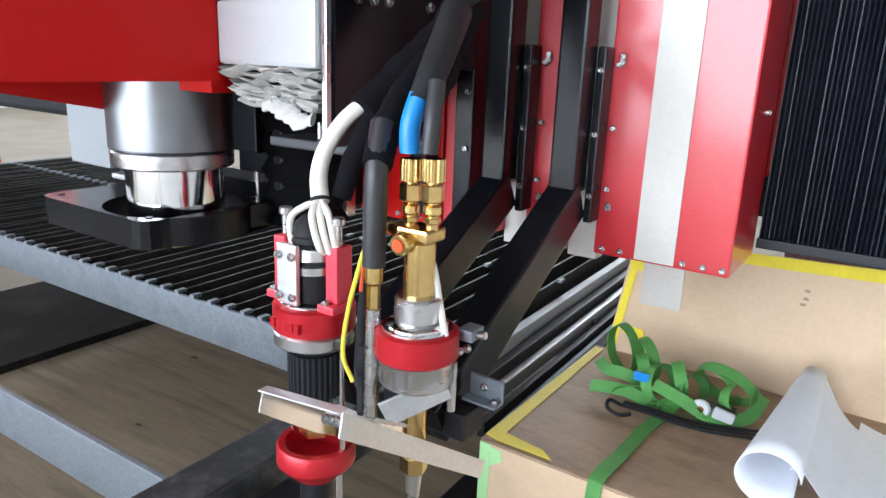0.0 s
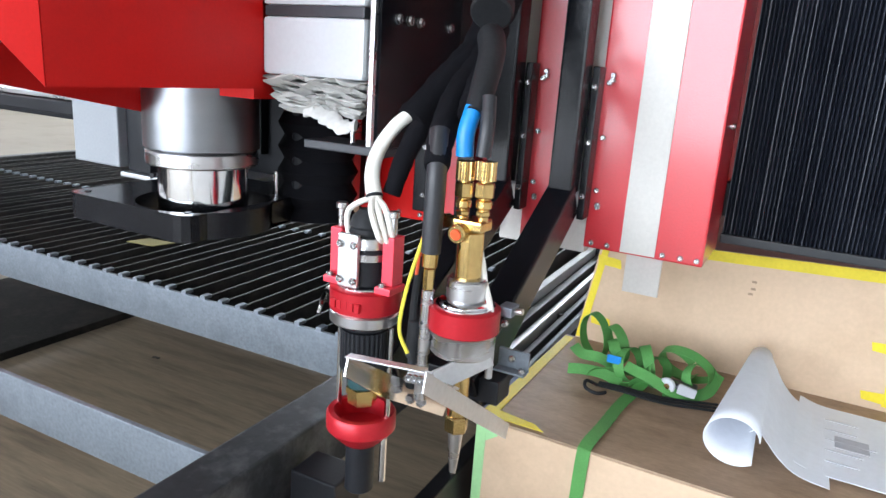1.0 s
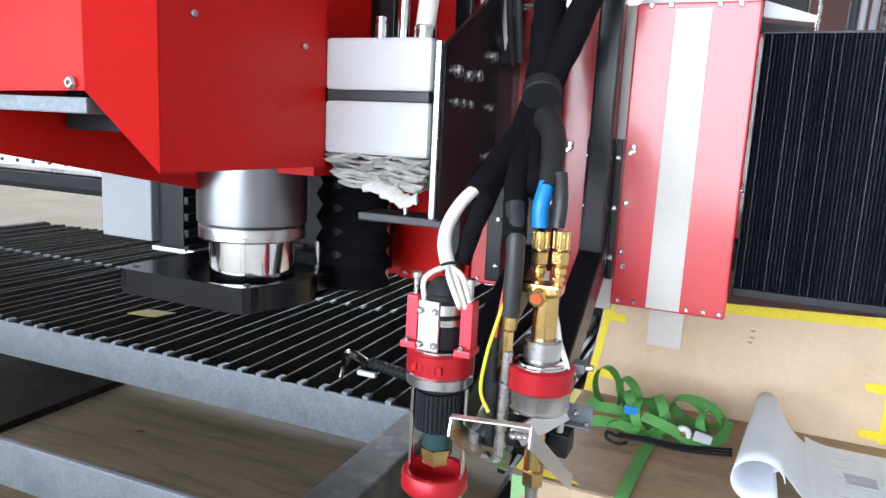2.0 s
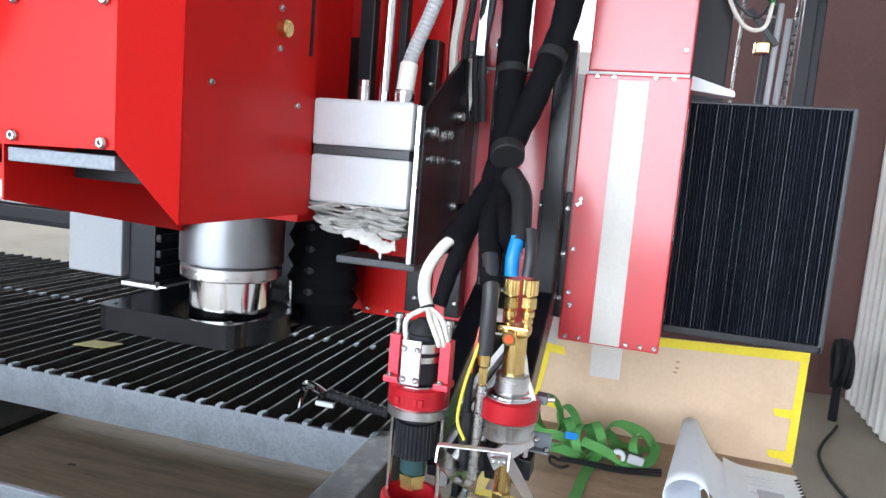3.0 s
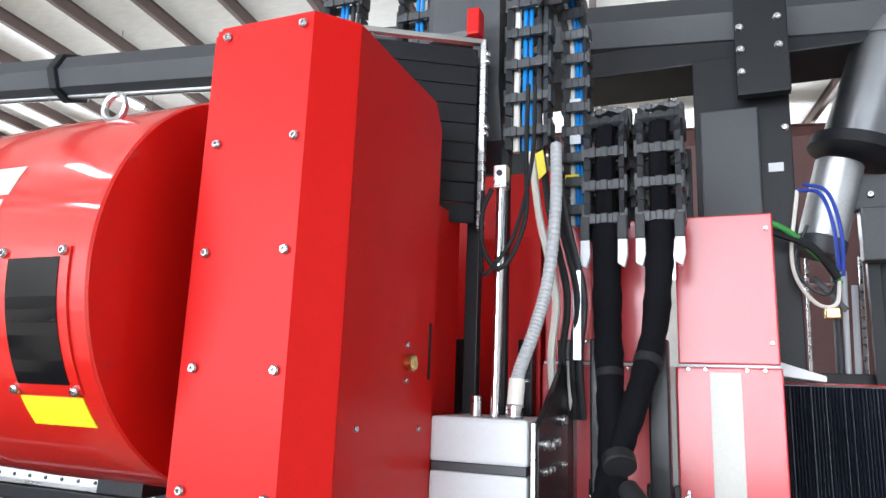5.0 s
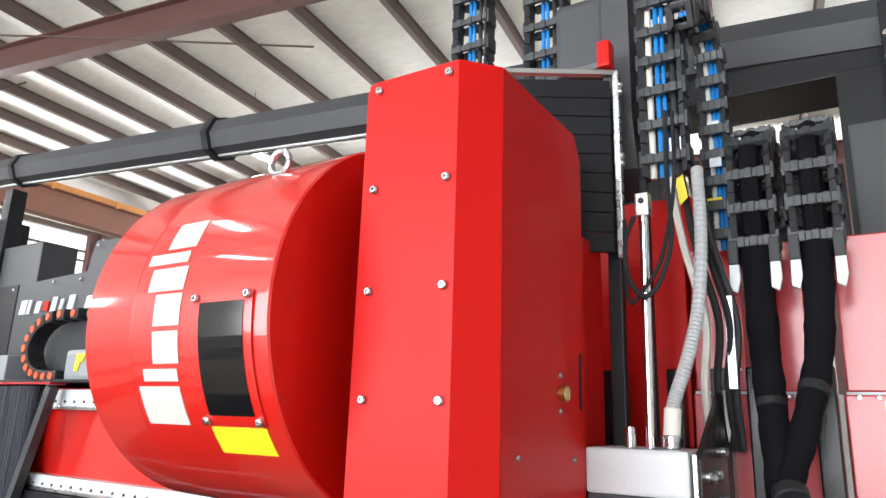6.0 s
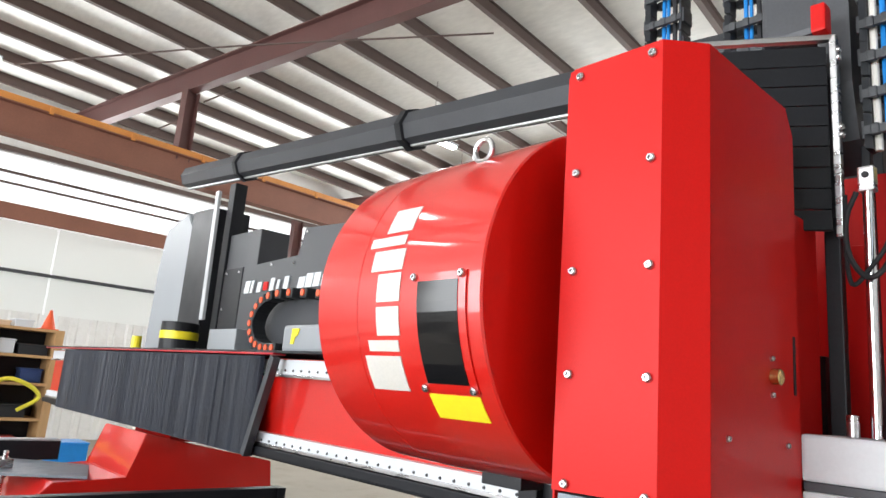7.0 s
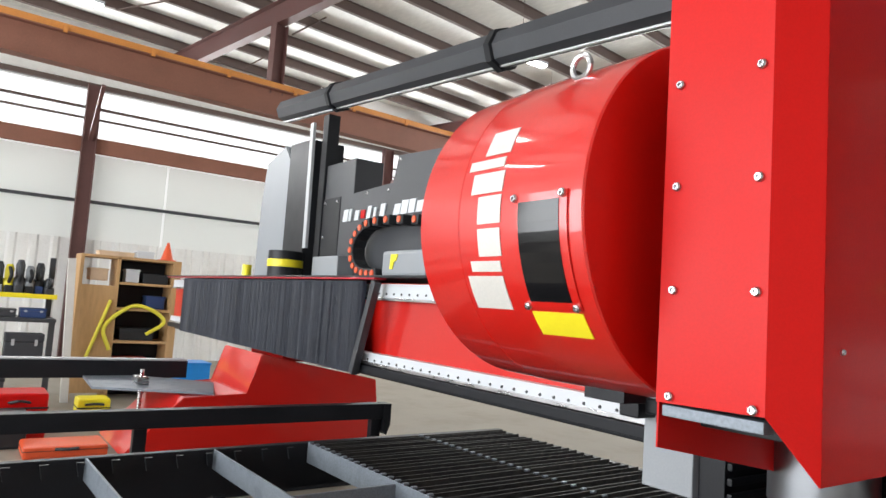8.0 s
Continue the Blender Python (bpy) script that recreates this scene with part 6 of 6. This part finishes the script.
part("raised_fold", sheet_mesh([(0.20, 0.003), (0.14, 0.012), (0.10, 0.036), (0.07, 0.068), (0.05, 0.088), (0.035, 0.08)], 1.37, 1.75, -0.012, 0.0015, -0.95), PAPER, pad, "", True)
bm = bmesh.new()
for i in range(5):
    box(0.19, 0.19 + random.uniform(0.03, 0.11), 1.49 + i * 0.055, 1.493 + i * 0.055, SZ + 0.0055, SZ + 0.0068, 0, bm)
box(0.21, 0.28, 1.57, 1.63, SZ + 0.0056, SZ + 0.0066, 0, bm)
part("print_bars", bm, material("faint_print", (0.5, 0.52, 0.58), 0.7), pad, "faint grey print")
for i in range(15):
    part("spiral_coil", rod((0.327, 1.44 + i * 0.022, SZ + 0.004), (0.337, 1.442 + i * 0.022, SZ + 0.010), 0.003, 6), RUBBER, pad)

# ---- floor things near the column ----
cb = thing("cable_coil", "loose black cable coil on the floor by the partition", "cable", (1.3, 5.0, 0))
part("coil", sweep([(1.2 + 0.05 * math.sin(a * 0.31), 4.93 + 0.10 * math.cos(a), 0.42 + 0.16 * math.sin(a)) for a in [k * 0.6 for k in range(36)]], 0.018, 8, None, 3), RUBBER, cb, "", True)
part("stand", rod((1.2, 4.95, 0), (1.2, 4.95, 0.6), 0.03, 12), BLACK_SATIN, cb)
part("lead", sweep([(1.2, 4.8, 0.012), (0.95, 4.1, 0.012), (1.0, 3.4, 0.012), (1.2, 3.0, 0.012)], 0.01, 6), RUBBER, cb, "", True)

# ---- west side: end truck, rails ----
tr = thing("gantry_truck", "bright red wedge-fronted gantry end truck on its rail", "end truck", (-6.5, 1.6, 0))
part("body", prism([(2.7, 0.42), (2.62, 1.0), (1.47, 1.22), (1.37, 0.88), (0.85, 0.86), (0.62, 0.62), (0.42, 0.42)], "x", -7.0, -6.0, 0.008), RED_GLOSS, tr)
part("wheel_box", box(-6.9, -6.1, 0.6, 2.5, 0.0, 0.42, 0.01), BLACK_SATIN, tr)
part("leg", box(-6.9, -6.1, 1.7, 2.5, 1.15, 1.33, 0.01), RED, tr)
r1 = thing("guide_beam", "long black steel guide beam on stub posts", "guide beam", (-4.9, 0, 0.9), "guide beams")
part("beam", box(-4.97, -4.87, -3.5, 2.05, 0.84, 0.955, 0.006), BLACK_SATIN, r1)
part("end_plate", prism([(2.05, 0.955), (2.11, 0.955), (2.11, 0.80), (2.08, 0.72), (2.05, 0.75)], "x", -4.98, -4.86), BLACK_SATIN, r1)
for y in (-3.0, 0.3, 2.0):
    part("stub_post", box(-4.95, -4.89, y - 0.04, y + 0.04, 0, 0.84, 0.004), BLACK_SATIN, r1)
r2 = thing("guide_beam", "long black steel guide beam on stub posts", "guide beam", (-7.3, 0, 0.9), "guide beams")
part("beam", box(-7.4, -7.25, -5.5, 1.2, 0.87, 1.03, 0.006), BLACK_SATIN, r2)
part("white_top", box(-7.4, -7.26, -5.5, 1.2, 1.031, 1.045, 0.003), GREY, r2)
for y in (-5.2, -2.0, 1.0):
    part("stub_post", box(-7.37, -7.28, y - 0.05, y + 0.05, 0, 0.87, 0.004), BLACK_SATIN, r2)
pl = thing("steel_offcut", "bare flat steel offcut with a clamp on the truck", "steel plate", (-6.6, 0.9, 0.87))
part("plate", prism([(-7.6, 0.3), (-6.5, 0.25), (-6.05, 1.1), (-6.7, 1.3), (-7.0, 1.05)], "z", 0.872, 0.892), GALV, pl, "scuffed steel plate")
part("clamp", box(-6.75, -6.55, 0.6, 0.7, 0.892, 0.96, 0.01), STEEL, pl)
part("clamp_stem", rod((-6.62, 0.65, 0.55), (-6.62, 0.65, 1.02), 0.018, 10), STEEL, pl)
# timber shelf with bits on it
sh = thing("timber_shelf", "raw timber shelf unit loaded with boxes and cables", "shelf", (-11.9, 1.6, 0))
SX0, SX1, SY0, SY1 = -12.3, -11.75, 0.74, 2.2
for y in (SY0, 1.25, 2.08):
    part("side_panel", box(SX0, SX1, y, y + (0.05 if y != 2.08 else 0.12), 0, 2.18, 0.004), WOOD, sh)
for z in (0.35, 0.85, 1.35, 1.75, 2.14):
    part("board", box(SX0, SX1, SY0 + 0.05 if z > 2 else 1.3, 2.08, z, z + 0.04, 0.003), WOOD, sh)
part("backing", box(SX0 - 0.02, SX0 - 0.002, 1.25, SY1, 0, 2.18, 0.002), BLACK_SATIN, sh, "dark back")
part("front_board", box(SX1 - 0.02, SX1, SY0 + 0.05, 1.25, 0.1, 1.72, 0.003), WOOD, sh, "plywood front")
items = (("parts_bin", "red plastic parts bin on the shelf", RED, (-12.2, -11.85, 1.4, 1.85, 0.392, 0.62)), ("parts_bin", "blue plastic parts bin on the shelf", DARKBLUE, (-12.2, -11.9, 1.75, 2.03, 1.392, 1.6)), ("parts_bin", "black plastic crate on the shelf", CHARCOAL, (-12.2, -11.85, 1.4, 1.9, 0.892, 1.08)), ("carton", "small cardboard carton on the shelf", CARD, (-12.2, -11.85, 0.9, 1.15, 1.792, 1.98)), ("carton", "pale paper carton on the shelf", OFFWHITE, (-12.1, -11.85, 1.4, 1.6, 1.792, 2.0)), ("parts_bin", "black plastic crate on the shelf", CHARCOAL, (-12.2, -11.85, 1.66, 2.04, 1.792, 1.95)), ("carton", "white carton on top of the shelf", OFFWHITE, (-12.2, -11.9, 1.55, 1.8, 2.182, 2.3)), ("carton", "low cardboard tray on top of the shelf", CARD, (-12.2, -11.9, 1.0, 1.5, 2.182, 2.26)), ("tool_case", "bright blue tool case beside the shelf", BLUE, (-11.7, -11.2, 2.2, 2.65, 0.002, 0.62)))
for nm, lb, m, b in items:
    t = thing(nm, lb, "box", (b[0], b[2], b[4]), "shelf boxes")
    part("body", box(*b, 0.015), m, t)
    part("rim", box(b[0] - 0.01, b[1] + 0.01, b[2] - 0.01, b[3] + 0.01, b[5] - 0.03, b[5] - 0.005, 0.005), m, t)
co = thing("traffic_cone", "orange cone on top of the shelf", "cone", (-12.0, 2.02, 2.18))
part("cone", lathe((-12.0, 2.02, 2.2), (-12.0, 2.02, 2.48), ((0, 0.10), (0.9, 0.025), (1, 0.02)), 16), ORANGE, co)
part("base", box(-12.12, -11.88, 1.9, 2.14, 2.182, 2.2, 0.004), ORANGE, co)
hs = thing("yellow_air_hose", "yellow air hose draped on the shelf", "hose", (-11.7, 1.6, 1.0))
part("hose", sweep([(-11.73, 1.25, 0.75), (-11.7, 1.15, 1.1), (-11.72, 1.5, 1.42), (-11.68, 1.8, 1.38), (-11.7, 2.0, 1.2), (-11.7, 1.75, 1.0)], 0.03, 8), CABLE_YELLOW, hs, "", True)
part("hose", sweep([(-11.72, 0.9, 0.5), (-11.7, 1.05, 1.0), (-11.71, 1.2, 1.5)], 0.025, 8), CABLE_YELLOW, hs, "", True)
psw = thing("timber_post", "pale timber post leaning by the shelf", "post", (-11.5, 0.7, 0))
part("post", beam((-11.55, 0.70, 0), (-11.55, 0.60, 2.08), 0.1, 0.1, 0.004), WHITE, psw)
# workbench and clutter further along
wb = thing("workbench", "grey steel workbench piled with tools", "workbench", (-12.6, -0.4, 0))
part("top", box(-13.0, -12.1, -2.0, 0.55, 1.10, 1.16, 0.01), GUNMETAL, wb)
part("upper_shelf", box(-13.0, -12.35, -2.0, 0.55, 1.46, 1.50, 0.006), GUNMETAL, wb)
part("shelf_edge", box(-12.348, -12.32, -2.0, 0.55, 1.45, 1.52, 0.004), YELLOW, wb, "yellow painted shelf edge")
part("lower_shelf", box(-13.0, -12.12, -1.9, 0.45, 0.46, 0.50, 0.006), GUNMETAL, wb)
part("drawer_unit", box(-12.9, -12.2, -1.8, -0.75, 0.505, 1.095, 0.01), GREY, wb)
for y in (-1.95, 0.5):
    part("leg", box(-12.2, -12.12, y - 0.04, y + 0.04, 0, 1.10, 0.004), GUNMETAL, wb)
    part("upright", box(-12.98, -12.9, y - 0.04, y + 0.04, 1.16, 2.1, 0.004), GUNMETAL, wb)
random.seed(7)
cols = (CHARCOAL, DARKBLUE, GUNMETAL, CHARCOAL, YELLOW, GUNMETAL, MIDGREY, CHARCOAL, GUNMETAL)
for i in range(18):
    y = -1.85 + i * 0.135
    hh = random.uniform(0.22, 0.6)
    m = cols[i % len(cols)]
    t = thing("power_tool", "dark power tool standing on the shelf of the workbench", "tool", (-12.6, y, 1.5), "bench tools")
    x = -12.62 + random.uniform(-0.12, 0.12)
    part("body", lathe((x, y, 1.501), (x + random.uniform(-0.05, 0.05), y, 1.501 + hh), ((0, 0.075), (0.1, 0.085), (0.45, 0.08), (0.5, 0.06), (0.85, 0.065), (1, 0.04)), 12), m, t, "", True)
    part("handle", sweep([(x + 0.05, y, 1.53 + hh * 0.3), (x + 0.15, y + 0.02, 1.52 + hh * 0.6), (x + 0.05, y, 1.50 + hh * 0.9)], 0.025, 8), CHARCOAL, t, "", True)
    part("base_block", box(x - 0.09, x + 0.12, y - 0.055, y + 0.055, 1.501, 1.56 + hh * 0.15, 0.015), cols[(i + 3) % len(cols)], t)
for x, y, w, h, z, m, lb in ((-12.4, 0.25, 0.34, 0.14, 1.161, DARKBLUE, "dark blue tool case on the workbench"), (-12.4, -0.12, 0.3, 0.12, 1.161, GUNMETAL, "grey tool case on the workbench"), (-12.35, -0.5, 0.28, 0.17, 1.161, YELLOW, "yellow tool case on the workbench"), (-12.4, 0.18, 0.5, 0.42, 0.501, GUNMETAL, "grey plastic toolbox under the workbench"), (-12.4, -0.4, 0.5, 0.36, 0.501, CHARCOAL, "black plastic toolbox under the workbench")):
    t = thing("toolbox", lb, "toolbox", (x, y, z), "toolboxes")
    part("body", box(x - 0.18, x + 0.18, y - w / 2, y + w / 2, z, z + h * 0.7, 0.012), m, t)
    part("lid", box(x - 0.185, x + 0.185, y - w / 2 - 0.005, y + w / 2 + 0.005, z + h * 0.705, z + h, 0.02), m, t)
    for dy in (-0.3, 0.3):
        part("latch", box(x + 0.18, x + 0.195, y + dy * w - 0.02, y + dy * w + 0.02, z + h * 0.58, z + h * 0.8, 0.003), GREY, t)
for i, (x, y, w, d, h, m, lb) in enumerate(((-9.2, -0.05, 0.5, 0.55, 0.5, RED, "red tool case on the shop floor"), (-8.7, -0.15, 0.4, 0.32, 0.36, CHARCOAL, "black tool case on the shop floor"), (-9.7, 0.78, 0.35, 0.36, 0.34, YELLOW, "yellow tool case on the shop floor"), (-8.2, 0.32, 0.5, 0.75, 0.12, ORANGE, "flat red-orange case on the shop floor"), (-10.3, -0.5, 0.6, 0.7, 0.75, GUNMETAL, "grey tool cabinet on the shop floor"))):
    t = thing("tool_case", lb, "tool case", (x, y, 0), "tool cases")
    part("body", box(x - w / 2, x + w / 2, y - d / 2, y + d / 2, 0.001, h, 0.03), m, t)
    part("lid_band", box(x - w / 2 - 0.006, x + w / 2 + 0.006, y - d / 2 - 0.006, y + d / 2 + 0.006, h * 0.66, h * 0.7, 0.004), CHARCOAL, t)
    part("handle", sweep([(x + w / 2, y - 0.1, h * 0.8), (x + w / 2 + 0.06, y, h * 0.85), (x + w / 2, y + 0.1, h * 0.8)], 0.015, 8), CHARCOAL, t)
tb = thing("timber_block", "pale timber block on the floor behind the bridge", "timber", (-4.6, 5.3, 0))
part("block", box(-6.6, -5.9, 3.6, 3.75, 0.001, 0.3, 0.01), WOOD, tb)
